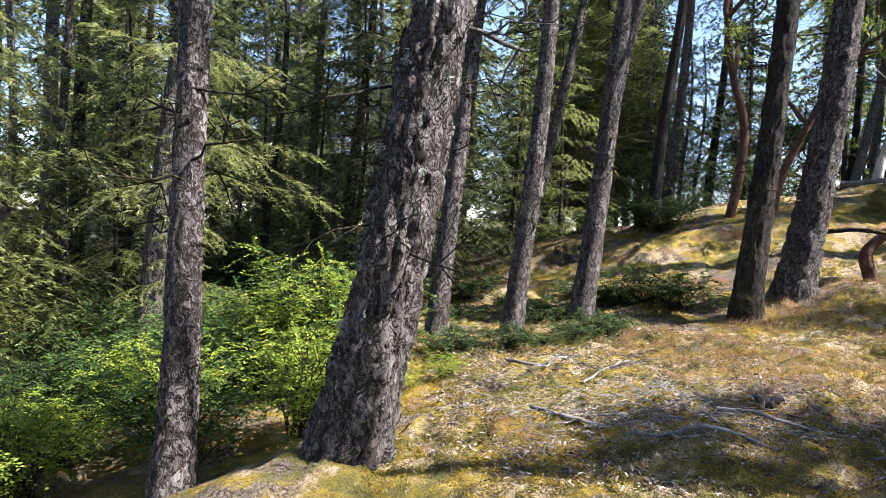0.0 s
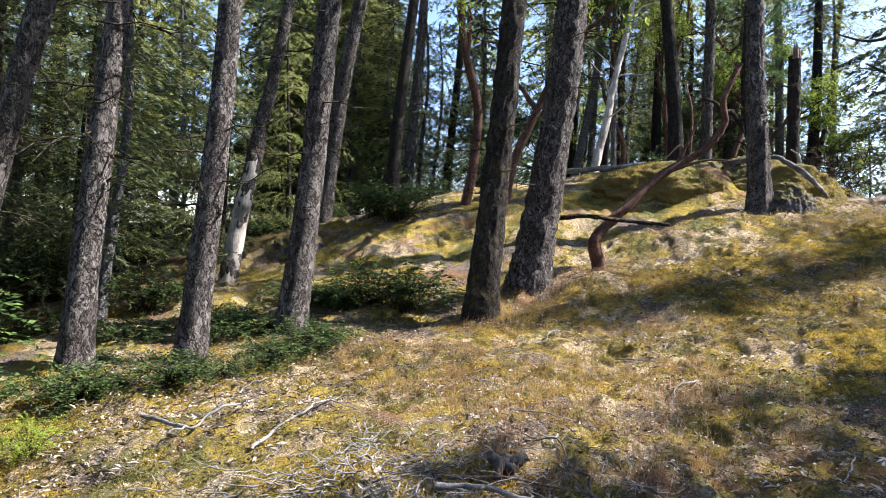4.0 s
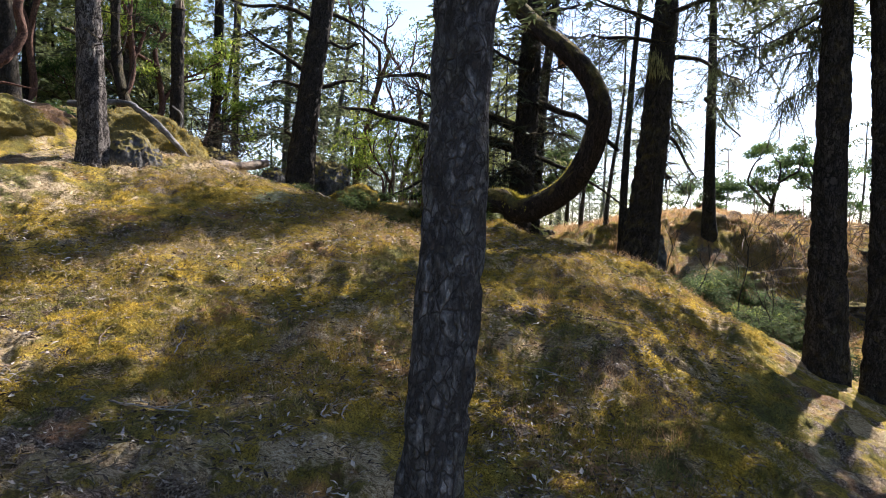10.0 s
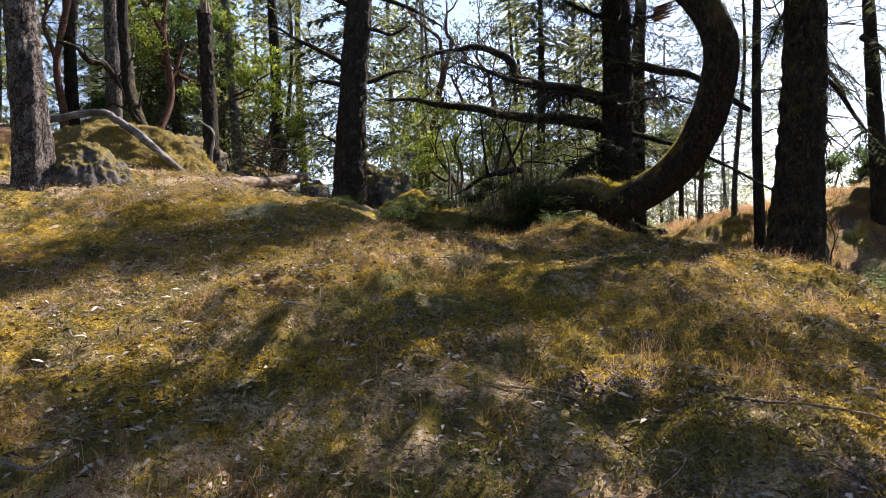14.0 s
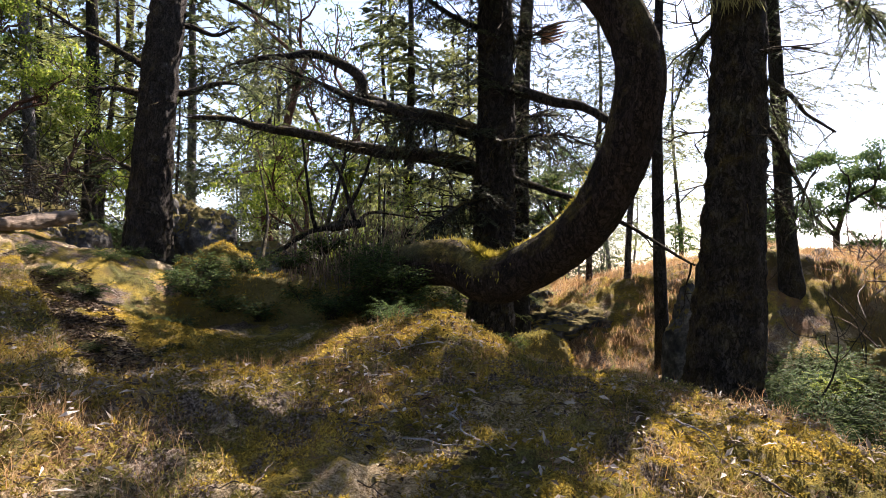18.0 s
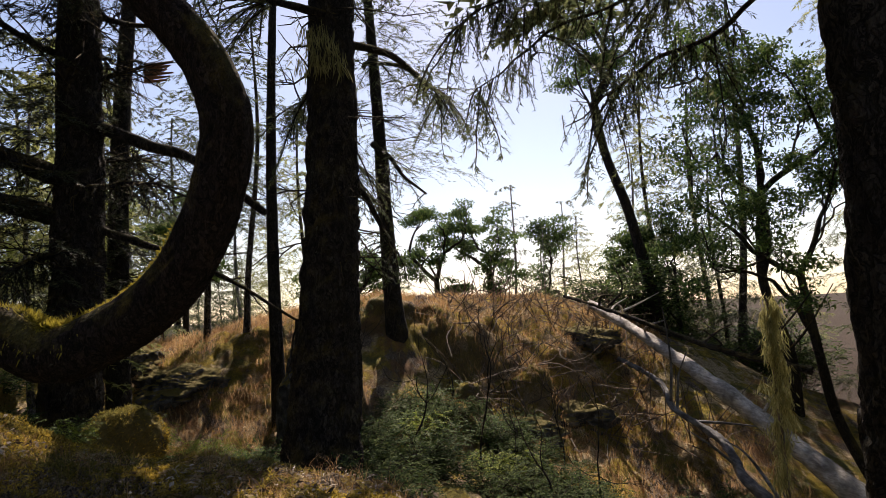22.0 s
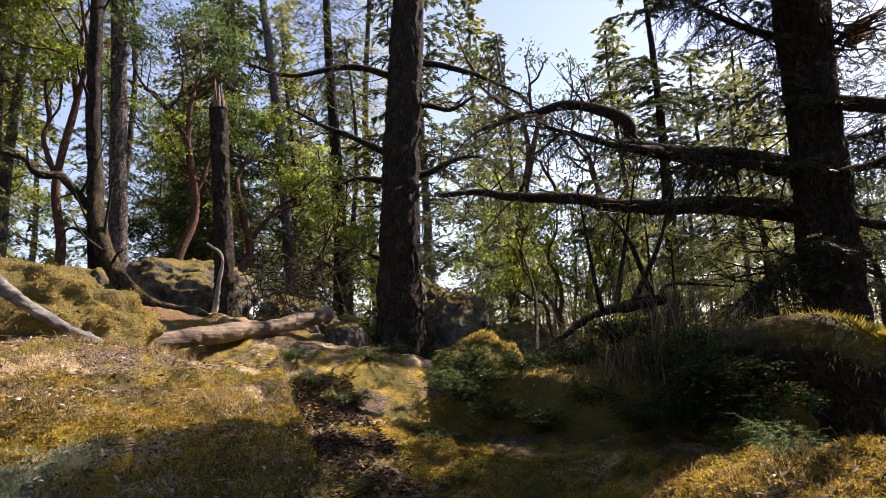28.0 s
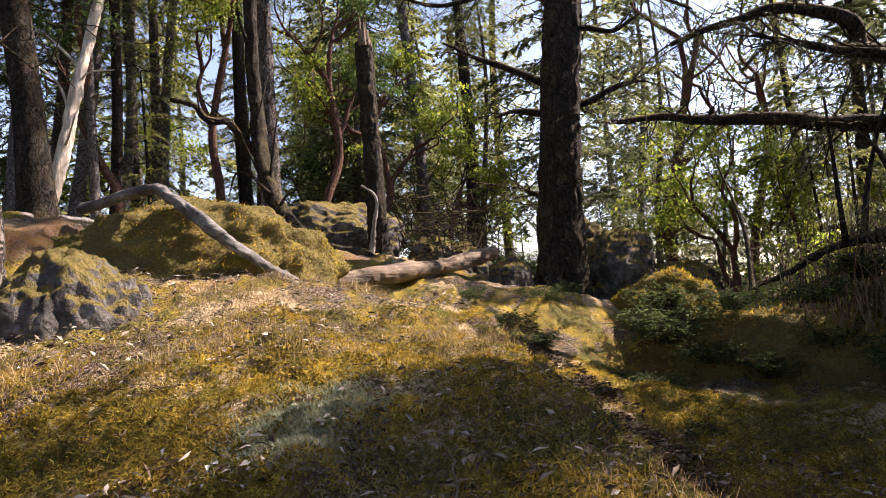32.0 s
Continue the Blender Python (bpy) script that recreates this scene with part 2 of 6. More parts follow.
def ground_material():
    m, nodes, links, bsdf = node_material("moss_and_litter")
    p = position(nodes)
    mc, fine = moss_colour(nodes, links, p)
    litter_n = noise_node(nodes, links, p, 55, 6, 0.8)
    litter = ramp(nodes, links, litter_n, [(0.38, (0.035, 0.026, 0.019)), (0.47, (0.11, 0.082, 0.06)), (0.54, (0.24, 0.19, 0.15)), (0.62, (0.44, 0.38, 0.31)), (0.72, (0.66, 0.61, 0.52))])
    straw_n = noise_node(nodes, links, p, 44, 6, 0.8, (1, 0.35, 1), 1.5)
    straw = ramp(nodes, links, straw_n, [(0.36, (0.08, 0.056, 0.032)), (0.45, (0.33, 0.24, 0.13)), (0.53, (0.60, 0.47, 0.29)), (0.64, (0.78, 0.68, 0.49))])
    where1 = ramp(nodes, links, noise_node(nodes, links, p, 1.5, 9, 0.72), [(0.51, (0, 0, 0)), (0.57, (1, 1, 1))])
    where2 = ramp(nodes, links, noise_node(nodes, links, p, 0.9, 9, 0.72, (1.0, 1.4, 1.0)), [(0.525, (0, 0, 0)), (0.58, (1, 1, 1))])
    c = mix(nodes, links, where1, mc, straw)
    c = mix(nodes, links, where2, c, litter)
    rust = ramp(nodes, links, noise_node(nodes, links, p, 1.1, 8, 0.7), [(0.54, (0, 0, 0)), (0.62, (0.75,) * 3)])
    c = mix(nodes, links, rust, c, mix(nodes, links, litter_n, (0.12, 0.055, 0.025), (0.40, 0.22, 0.11)))
    speck = noise_node(nodes, links, p, 120, 3, 0.8)
    c = mix(nodes, links, ramp(nodes, links, speck, [(0.37, (0.75,) * 3), (0.47, (0, 0, 0))]), c, (0.03, 0.022, 0.014))
    steep = ramp(nodes, links, up_facing(nodes, links, 0.45, 0.8), [(0.2, (1, 1, 1)), (0.8, (0, 0, 0))])
    c = mix(nodes, links, math_node(nodes, links, "MULTIPLY", steep, 0.7), c, (0.11, 0.08, 0.045))
    # needle floor of the woods away from the open knolls
    away = None
    for centre in ((9.0, 6.0, 1.0), (24.0, 2.0, 1.0)):
        d = nodes.new("ShaderNodeVectorMath")
        d.operation = "DISTANCE"
        links.new(p, d.inputs[0])
        d.inputs[1].default_value = centre
        r = nodes.new("ShaderNodeMapRange")
        r.inputs["From Min"].default_value, r.inputs["From Max"].default_value = (10.5, 15.0) if centre[0] < 20 else (8.0, 11.0)
        links.new(d.outputs["Value"], r.inputs["Value"])
        away = r.outputs["Result"] if away is None else math_node(nodes, links, "MULTIPLY", away, r.outputs["Result"])
    floor_colour = ramp(nodes, links, litter_n, [(0.4, (0.018, 0.014, 0.010)), (0.6, (0.075, 0.052, 0.034))])
    c = mix(nodes, links, away, c, floor_colour)
    links.new(c, bsdf.inputs["Base Color"])
    bsdf.inputs["Roughness"].default_value = 0.97
    bsdf.inputs["Specular IOR Level"].default_value = 0.095
    lump = noise_node(nodes, links, p, 14, 8, 0.75)
    bump(nodes, links, bsdf, mix(nodes, links, 0.4, lump, litter_n), 1.0, 0.11)
    return m


BARK_FIR = bark_material("bark_fir", (0.05, 0.041, 0.037), (0.33, 0.295, 0.27), (0.42, 0.43, 0.36), 0.5, 1.0, 0.0, 15.0)
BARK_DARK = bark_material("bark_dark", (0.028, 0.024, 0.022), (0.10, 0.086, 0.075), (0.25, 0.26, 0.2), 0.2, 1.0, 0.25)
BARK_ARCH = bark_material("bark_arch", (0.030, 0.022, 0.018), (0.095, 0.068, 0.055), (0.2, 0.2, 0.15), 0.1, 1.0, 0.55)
BARK_RED = bark_material("bark_red", (0.10, 0.055, 0.042), (0.24, 0.125, 0.088), (0.3, 0.28, 0.22), 0.35, 0.5)
BARK_FLAKY = bark_material("bark_flaky", (0.13, 0.117, 0.115), (0.33, 0.325, 0.33), (0.36, 0.38, 0.31), 0.7, 1.0, 0.0, 30.0, ridged=False)
BARK_PALE = bark_material("bark_pale", (0.16, 0.152, 0.155), (0.42, 0.405, 0.41), (0.36, 0.38, 0.29), 0.9, 0.9, 0.0, 26.0, False)
WOOD_GREY = wood_material("wood_grey", (0.14, 0.13, 0.12), (0.42, 0.40, 0.38))
WOOD_BROWN = wood_material("wood_brown", (0.06, 0.042, 0.03), (0.30, 0.22, 0.15))
WOOD_ORANGE = wood_material("wood_orange", (0.16, 0.06, 0.025), (0.42, 0.19, 0.08))
WOOD_BURNT = wood_material("wood_burnt", (0.012, 0.011, 0.010), (0.09, 0.08, 0.07))
WOOD_SPLIT = wood_material("wood_split", (0.05, 0.036, 0.026), (0.30, 0.22, 0.15), (0.07, 1, 1))
WOOD_SILVER = wood_material("wood_silver", (0.05, 0.05, 0.05), (0.26, 0.255, 0.25), (0.1, 1, 1))
WOOD_FALLEN = wood_material("wood_fallen", (0.22, 0.19, 0.165), (0.66, 0.62, 0.56), (0.08, 1, 1))
WOOD_PALE = wood_material("wood_pale", (0.30, 0.26, 0.22), (0.68, 0.63, 0.56))
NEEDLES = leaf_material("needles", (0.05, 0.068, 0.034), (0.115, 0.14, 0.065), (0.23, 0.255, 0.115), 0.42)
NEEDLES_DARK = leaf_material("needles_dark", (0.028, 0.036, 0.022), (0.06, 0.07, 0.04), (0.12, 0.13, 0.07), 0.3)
# Lighter copy of the needles, with the look of sunlit boughs in its colour.
NEEDLES_SUNLIT = leaf_material("needles_sunlit", (0.15, 0.17, 0.055), (0.31, 0.34, 0.11), (0.51, 0.53, 0.22), 0.57)
MOSS_CARPET = carpet_material("moss_carpet")
LEAVES_LIME = leaf_material("leaves_lime", (0.13, 0.20, 0.035), (0.28, 0.37, 0.05), (0.50, 0.54, 0.10), 0.55, 0.4)
LEAVES_GREEN = leaf_material("leaves_green", (0.04, 0.08, 0.028), (0.09, 0.155, 0.045), (0.21, 0.29, 0.075), 0.45, 0.5)
LEAVES_DARK = leaf_material("leaves_dark", (0.03, 0.052, 0.02), (0.062, 0.098, 0.032), (0.15, 0.195, 0.06), 0.35, 0.8)
GRASS_RUST = leaf_material("grass_rust", (0.27, 0.14, 0.065), (0.46, 0.28, 0.13), (0.64, 0.46, 0.25), 0.58, 0.7)
GRASS_DRY = leaf_material("grass_dry", (0.22, 0.15, 0.06), (0.42, 0.31, 0.15), (0.62, 0.50, 0.28), 0.35, 0.7)
MOSS_TIPS = leaf_material("moss_tips", (0.14, 0.10, 0.02), (0.41, 0.30, 0.05), (0.66, 0.52, 0.12), 0.5, 0.8)
LICHEN = leaf_material("lichen", (0.24, 0.23, 0.09), (0.40, 0.37, 0.15), (0.55, 0.50, 0.24), 0.4, 0.9)
MOSS_DULL = leaf_material("moss_dull", (0.05, 0.043, 0.03), (0.20, 0.18, 0.115), (0.55, 0.49, 0.36), 0.3, 0.8)
MOSS_FRINGE = leaf_material("moss_fringe", (0.28, 0.24, 0.035), (0.48, 0.40, 0.055), (0.66, 0.56, 0.11), 0.45, 0.8)
LICHEN_PALE = leaf_material("lichen_pale", (0.38, 0.40, 0.32), (0.52, 0.54, 0.44), (0.66, 0.67, 0.56), 0.3, 0.9)
ROCK = rock_material()
ROCK_MOSSY = rock_material("moss_covered_rock", 0.75)
GROUND = ground_material()

# ---- mesh tools ----


def hash3(i, j, k):
    n = (i.astype(np.int64) * 374761393 + j.astype(np.int64) * 668265263 + k.astype(np.int64) * 2147483647) & 0xFFFFFFFF
    n = ((n ^ (n >> 13)) * 1274126177) & 0xFFFFFFFF
    return ((n ^ (n >> 16)) & 0xFFFF) / 65535.0


def vnoise(p):
    """Smooth value noise, 0 to 1, at rows of points."""
    p = np.asarray(p, float)
    i = np.floor(p).astype(np.int64)
    u = p - i
    u = u * u * (3 - 2 * u)
    total = 0
    for dx in (0, 1):
        for dy in (0, 1):
            for dz in (0, 1):
                w = (u[:, 0] if dx else 1 - u[:, 0]) * (u[:, 1] if dy else 1 - u[:, 1]) * (u[:, 2] if dz else 1 - u[:, 2])
                total = total + w * hash3(i[:, 0] + dx, i[:, 1] + dy, i[:, 2] + dz)
    return total


def fbm(p, octaves=4):
    p, total, a = np.asarray(p, float), 0, 0.5
    for o in range(octaves):
        total = total + a * vnoise(p + 17.3 * o)
        p, a = p * 2.03, a * 0.5
    return total / (1 - 0.5 ** octaves)


class Soup:
    """Vertices and faces of one mesh, gathered in arrays."""

    def __init__(self):
        self.v, self.f, self.n = [], [], 0

    def add(self, verts, faces):
        verts, faces = np.asarray(verts, float).reshape(-1, 3), np.asarray(faces, np.int64)
        if len(verts) and len(faces):
            self.v.append(verts)
            self.f.append(faces + self.n)
            self.n += len(verts)
        return self

    def mesh(self, name, material, smooth=True):
        me = bpy.data.meshes.new(name)
        v = np.concatenate(self.v)
        loops = np.concatenate([f.ravel() for f in self.f])
        sizes = np.concatenate([np.full(len(f), f.shape[1]) for f in self.f])
        me.vertices.add(len(v))
        me.vertices.foreach_set("co", v.ravel())
        me.loops.add(len(loops))
        me.loops.foreach_set("vertex_index", loops.astype(np.int32))
        me.polygons.add(len(sizes))
        me.polygons.foreach_set("loop_start", np.r_[0, np.cumsum(sizes)[:-1]].astype(np.int32))
        me.polygons.foreach_set("loop_total", sizes.astype(np.int32))
        me.polygons.foreach_set("use_smooth", np.full(len(sizes), smooth))
        me.materials.append(material)
        me.update(calc_edges=True)
        return me


def part(name, soup, material, parent=None, label="", smooth=True):
    ob = new(name, soup.mesh(name, material, smooth) if isinstance(soup, Soup) else soup)
    ob.parent = parent
    if label:
        ob["label"] = label
    return ob


def thing(name, place, label, category, group="", kind=""):
    ob = new(name)
    ob.matrix_basis = pose(*place)
    ob.empty_display_size = 0.2
    return tagged(ob, label, category, group, kind)


def tube(points, radii, sides=8, rough=0.0, scale=6.0, ridges=0.0, seed=0.0, cap=True):
    """A swept tube with an uneven skin; ridges cuts long furrows as bark has them."""
    pts, radii = np.asarray(points, float), np.asarray(radii, float)
    tang = np.gradient(pts, axis=0)
    tang /= np.linalg.norm(tang, axis=1)[:, None] + 1e-9
    ref = np.array([1.0, 0.0, 0.0]) if abs(tang[0][0]) < 0.9 else np.array([0.0, 1.0, 0.0])
    side = []
    for t in tang:
        ref = ref - (ref @ t) * t
        ref = ref / np.linalg.norm(ref)
        side.append(ref)
    side = np.array(side)
    other = np.cross(tang, side)
    a = np.arange(sides) * 2 * np.pi / sides
    n = side[:, None] * np.cos(a)[None, :, None] + other[:, None] * np.sin(a)[None, :, None]
    r = np.repeat(radii[:, None], sides, 1)
    if rough or ridges:
        along = np.r_[0, np.cumsum(np.linalg.norm(np.diff(pts, axis=0), axis=1))]
        q = np.stack([np.cos(a)[None, :] * r, np.sin(a)[None, :] * r, np.repeat(along[:, None], sides, 1)], -1).reshape(-1, 3)
        lump = fbm(q * scale * 0.5 + seed, 3).reshape(r.shape) - 0.5
        r = r * (1 + rough * lump)
        if ridges:
            w = q * np.array([scale * 2.2, scale * 2.2, scale * 0.55]) + seed * 3.1
            w = w + 1.2 * (fbm(q * 7 + 5, 2)[:, None] - 0.5)
            cut = 1 - np.abs(2 * vnoise(w) - 1)
            cut2 = 1 - np.abs(2 * vnoise(w * np.array([1.0, 1.0, 2.2]) + 9.7) - 1)
            r = r + ridges * (0.55 - np.clip(np.maximum(cut, cut2 * 0.9) - 0.55, 0, 1).reshape(r.shape) * 2.6)
    v = (pts[:, None] + n * r[:, :, None]).reshape(-1, 3)
    m = len(pts)
    i = np.arange(m - 1)[:, None] * sides
    j = np.arange(sides)[None, :]
    f = np.stack([i + j, i + (j + 1) % sides, i + sides + (j + 1) % sides, i + sides + j], -1).reshape(-1, 4)
    s = Soup().add(v, f)
    if cap:
        s.add(np.r_[v[:sides], pts[:1]], [[(k + 1) % sides, k, sides] for k in range(sides)])
        s.add(np.r_[v[-sides:], pts[-1:]], [[k, (k + 1) % sides, sides] for k in range(sides)])
    return s


def joined(soups):
    out = Soup()
    for s in soups:
        for v, f, n0 in zip(s.v, s.f, np.r_[0, np.cumsum([len(v) for v in s.v])[:-1]] if s.v else []):
            out.add(v, f - n0)
    return out


def curve(points, n):
    """n points on a smooth line through the given ones."""
    p = np.asarray(points, float)
    p = np.vstack([2 * p[0] - p[1], p, 2 * p[-1] - p[-2]])
    t = np.linspace(0, len(p) - 3 - 1e-6, n)
    i, u = np.floor(t).astype(int), (t % 1)[:, None]
    a, b, c, d = p[i], p[i + 1], p[i + 2], p[i + 3]
    return 0.5 * (2 * b + (c - a) * u + (2 * a - 5 * b + 4 * c - d) * u ** 2 + (3 * b - a - 3 * c + d) * u ** 3)


# ---- the lie of the land ----
HILLS = [
    [0.12, 0.56, -0.07, 0.23, 2.01, -0.01, 0.03, 0.12, -0.68],
    [0.25, 0.87, 0.96, 0.4, -1.6, -0.37, -1.34, 2.25, 0.63],
    [0.47, -0.45, 0.32, -0.14, 0.91, 0.86, -0.63, 1.72, -0.87],
    [-0.08, -0.73, 0.95, -0.16, 0.29, 0.36, -0.6, 2.02, -0.88],
    [-0.98, 0.63, -0.59, -0.35, 0.42, 1.4, -0.69, -0.61, -0.93],
    [0.14, -0.3, 0.1, 1.34, 1.59, -0.31, 1.24, 0.89, 0.05],
    [-1.15, -1.66, 0.7, -0.97, -0.91, 1.47, -0.25, -0.76, -0.08],
]
HILL_X, HILL_Y, HILL_R = np.arange(-9, 36, 5.0), np.arange(-8, 26, 5.0), 4.0


def step(v, low, high):
    u = np.clip((v - low) / (high - low), 0, 1)
    return u * u * (3 - 2 * u)


def broad(x, y):
    """Height of the ground without its small lumps."""
    x, y = np.asarray(x, float), np.asarray(y, float)
    xc, yc = np.clip(x, -14, 38), np.clip(y, -13, 29)
    z = -1.296 + 0.0374 * xc + 0.1047 * yc
    for row, cy in zip(HILLS, HILL_Y):
        for a, cx in zip(row, HILL_X):
            z = z + a * np.exp(-((xc - cx) ** 2 + (yc - cy) ** 2) / (2 * HILL_R ** 2))
    far = np.hypot(x - xc, y - yc)
    return z - 2.5 * step(far, 2, 60)


def lay(x, y):
    return float(broad(np.array([x]), np.array([y]))[0])


def ground_height(x, y):
    x, y = np.asarray(x, float), np.asarray(y, float)
    z = broad(x, y)
    # the trench beside the grassy bank, and the small mossy mound
    s = (x - 13.6) * 0.87 - (y - 8.8) * 0.5
    a = (x - 13.6) * 0.5 + (y - 8.8) * 0.87
    span = step(a, -2.6, -1.2) * (1 - step(a, 2.4, 4.2))
    z = z + span * (-0.58 * step(s, -0.02, 0.16) * (1 - step(s, 1.5, 3.2)))
    z = z + 0.38 * np.exp(-(((x - 15.0) / 0.95) ** 2 + ((y - 6.35) / 0.9) ** 2) ** 1.3)
    z = z - 0.62 * np.exp(-(((x - 14.1) / 1.35) ** 2 + ((y - 12.4) / 1.15) ** 2))
    z = z - 0.25 * np.exp(-(((x - 13.7) / 1.0) ** 2 + ((y - 9.4) / 1.2) ** 2))
    z = z - 0.2 * np.exp(-(((x - 14.5) / 0.8) ** 2 + ((y - 10.9) / 0.9) ** 2))
    # the mossy crest in front of the hollow, the hollow itself, and the root mound of the leaning stem
    z = z + 0.30 * np.exp(-((x - 14.6) / 1.0) ** 2 - ((y - 4.1) / 1.5) ** 2)
    z = z - 0.75 * np.exp(-((x - 20.0) / 1.8) ** 2 - ((y - 5.7) / 1.9) ** 2)
    z = z + 0.22 * np.exp(-((x - 6.7) / 0.55) ** 2 - ((y - 10.2) / 0.5) ** 2)
    # steps of rock on the slope behind, and the crest of the far knoll
    z = z + 0.25 * (1 - step(np.hypot((x - 10.6) / 1.5, (y - 13.6) / 1.3), 0.75, 1.2))
    z = z + 0.5 * np.exp(-(((x - 23.6) / 1.6) ** 2 + ((y - 2.6) / 2.2) ** 2))
    near = step(np.hypot(x - 10, y - 6), 40, 18)
    p = np.stack([x, y, 0 * x], -1).reshape(-1, 3)
    lumps = (fbm(p * 0.9, 3) - 0.5) * 0.34 + (fbm(p * 3.3 + 40, 3) - 0.5) * 0.09
    patch = step(vnoise(p * 0.8 + 60), 0.3, 0.6)
    cushion = 1 - np.abs(2 * vnoise(p * 5.2 + 11 + 0.7 * fbm(p * 3, 2)[:, None]) - 1)
    lumps = lumps + 0.10 * (cushion - 0.5) * patch + 0.07 * (fbm(p * 9 + 3, 3) - 0.5) - 0.035 * step(fbm(p * 6 + 77, 3), 0.5, 0.66)
    ledge = step(fbm(p * 0.75 + 21, 3), 0.49, 0.55) * 0.34 + step(fbm(p * 1.3 + 51, 2), 0.52, 0.58) * 0.20 - 0.2
    lumps = lumps + ledge * (np.exp(-((x - 22.0) / 3.0) ** 2 - ((y - 2.0) / 4.5) ** 2)).reshape(-1)
    return z + lumps.reshape(x.shape) * near


def height(x, y):
    return float(ground_height(np.array([float(x)]), np.array([float(y)]))[0])


def axis_steps(spans, far):
    """Grid lines: fine along the trail, wider towards the horizon."""
    core = np.concatenate([np.arange(a, b, d) for a, b, d in spans])
    grow = [0.3]
    while grow[-1] < far:
        grow.append(grow[-1] * 1.22 + 0.2)
    grow = np.array(grow)
    return np.r_[(spans[0][0] - grow)[::-1], core, spans[-1][1] + grow]


gx = axis_steps(((-6, -1, 0.15), (-1, 16.5, 0.036), (16.5, 26, 0.085)), 1500)
gy = axis_steps(((-5, 1.5, 0.10), (1.5, 12.2, 0.036), (12.2, 19, 0.11)), 1500)
mx, my = np.meshgrid(gx, gy)
mz = ground_height(mx, my)
ni, nj = mx.shape
quad = (np.arange(ni - 1)[:, None] * nj + np.arange(nj - 1)[None, :])[..., None] + np.array([0, 1, nj + 1, nj])
ground = part("ground", Soup().add(np.stack([mx, my, mz], -1), quad.reshape(-1, 4)), GROUND)
tagged(ground, "uneven ground of golden moss, dry grass and needle litter", "ground", kind="structure")

# ---- conifer foliage ----


def leafy(points, dirs, ups, length, width, kink=0.0):
    """Small pointed leaves or needle sprays, two triangles each."""
    d = dirs / (np.linalg.norm(dirs, axis=1)[:, None] + 1e-9)
    s = np.cross(d, ups)
    s /= np.linalg.norm(s, axis=1)[:, None] + 1e-9
    n = np.cross(s, d)
    length, width = np.broadcast_to(length, len(d))[:, None], np.broadcast_to(width, len(d))[:, None]
    mid = points + d * length * 0.45 + n * kink * length
    v = np.stack([points, mid + s * width / 2, points + d * length, mid - s * width / 2], 1).reshape(-1, 3)
    f = np.arange(len(d))[:, None] * 4 + np.array([0, 1, 2, 3])
    return v, f


def needles(points, dirs, ups, length, width):
    """Needle sprays, one slim triangle each."""
    d = dirs / (np.linalg.norm(dirs, axis=1)[:, None] + 1e-9)
    s = np.cross(d, ups)
    s /= np.linalg.norm(s, axis=1)[:, None] + 1e-9
    length, width = np.broadcast_to(length, len(d))[:, None], np.broadcast_to(width, len(d))[:, None]
    v = np.stack([points - s * width / 2, points + s * width / 2, points + d * length], 1).reshape(-1, 3)
    return v, np.arange(len(d))[:, None] * 3 + np.array([0, 1, 2])


def unit(v):
    return v / (np.linalg.norm(v, axis=-1, keepdims=True) + 1e-9)


def spray_branch(rng, start, heading, length, droop, twig=0.5, sprays=7, per=0.09, size=0.16, wide=0.28):
    """One conifer branch: a drooping stem with flat side twigs full of needle sprays."""
    n = 7
    u = np.linspace(0, 1, n)
    stem = start + heading * length * u[:, None] + np.array([0, 0, -1.0]) * (droop * length * u ** 1.8)[:, None]
    stem += rng.normal(0, 0.02 * length, stem.shape) * u[:, None]
    wood = tube(stem, 0.012 * length * (1.15 - u) + 0.004, 4, cap=False)
    pts, dirs, ups = [], [], []
    m = max(4, int(length / per))
    us = np.linspace(0.10, 1, m)
    side = unit(np.cross(heading, [0, 0, 1.0]))
    for k, q in enumerate(us):
        at = np.array([np.interp(q, u, stem[:, c]) for c in range(3)])
        tl = twig * length * (0.25 + 0.75 * np.sin(np.pi * min(1, q * 0.85 + 0.12))) * rng.uniform(0.5, 1.15)
        way = unit(heading * rng.uniform(0.4, 1.0) + side * (1 if k % 2 else -1) * rng.uniform(0.5, 1.1) + np.array([0, 0, rng.uniform(-0.45, 0.12)]))
        w = np.repeat(np.linspace(0.06, 1, sprays), 2)
        p = at + way * tl * w[:, None] + np.array([0, 0, -0.35]) * (tl * w ** 2)[:, None]
        across = unit(np.cross(way, [0, 0, 1.0])) * np.where(np.arange(2 * sprays) % 2, 1, -1)[:, None]
        pts.append(p + rng.normal(0, 0.08 * size, p.shape))
        dirs.append(unit(way * 0.75 + across * 0.75 + np.array([0, 0, -0.2]) + rng.normal(0, 0.22, p.shape)))
        ups.append(np.cross(across, way) * np.where(np.arange(2 * sprays) % 2, 1, -1)[:, None] + rng.normal(0, 0.35, p.shape))
    pts, dirs, ups = np.concatenate(pts), np.concatenate(dirs), unit(np.concatenate(ups))
    v, f = needles(pts, dirs, ups, size * rng.uniform(0.6, 1.35, len(pts)), size * wide * rng.uniform(0.7, 1.3, len(pts)))
    return wood, v, f


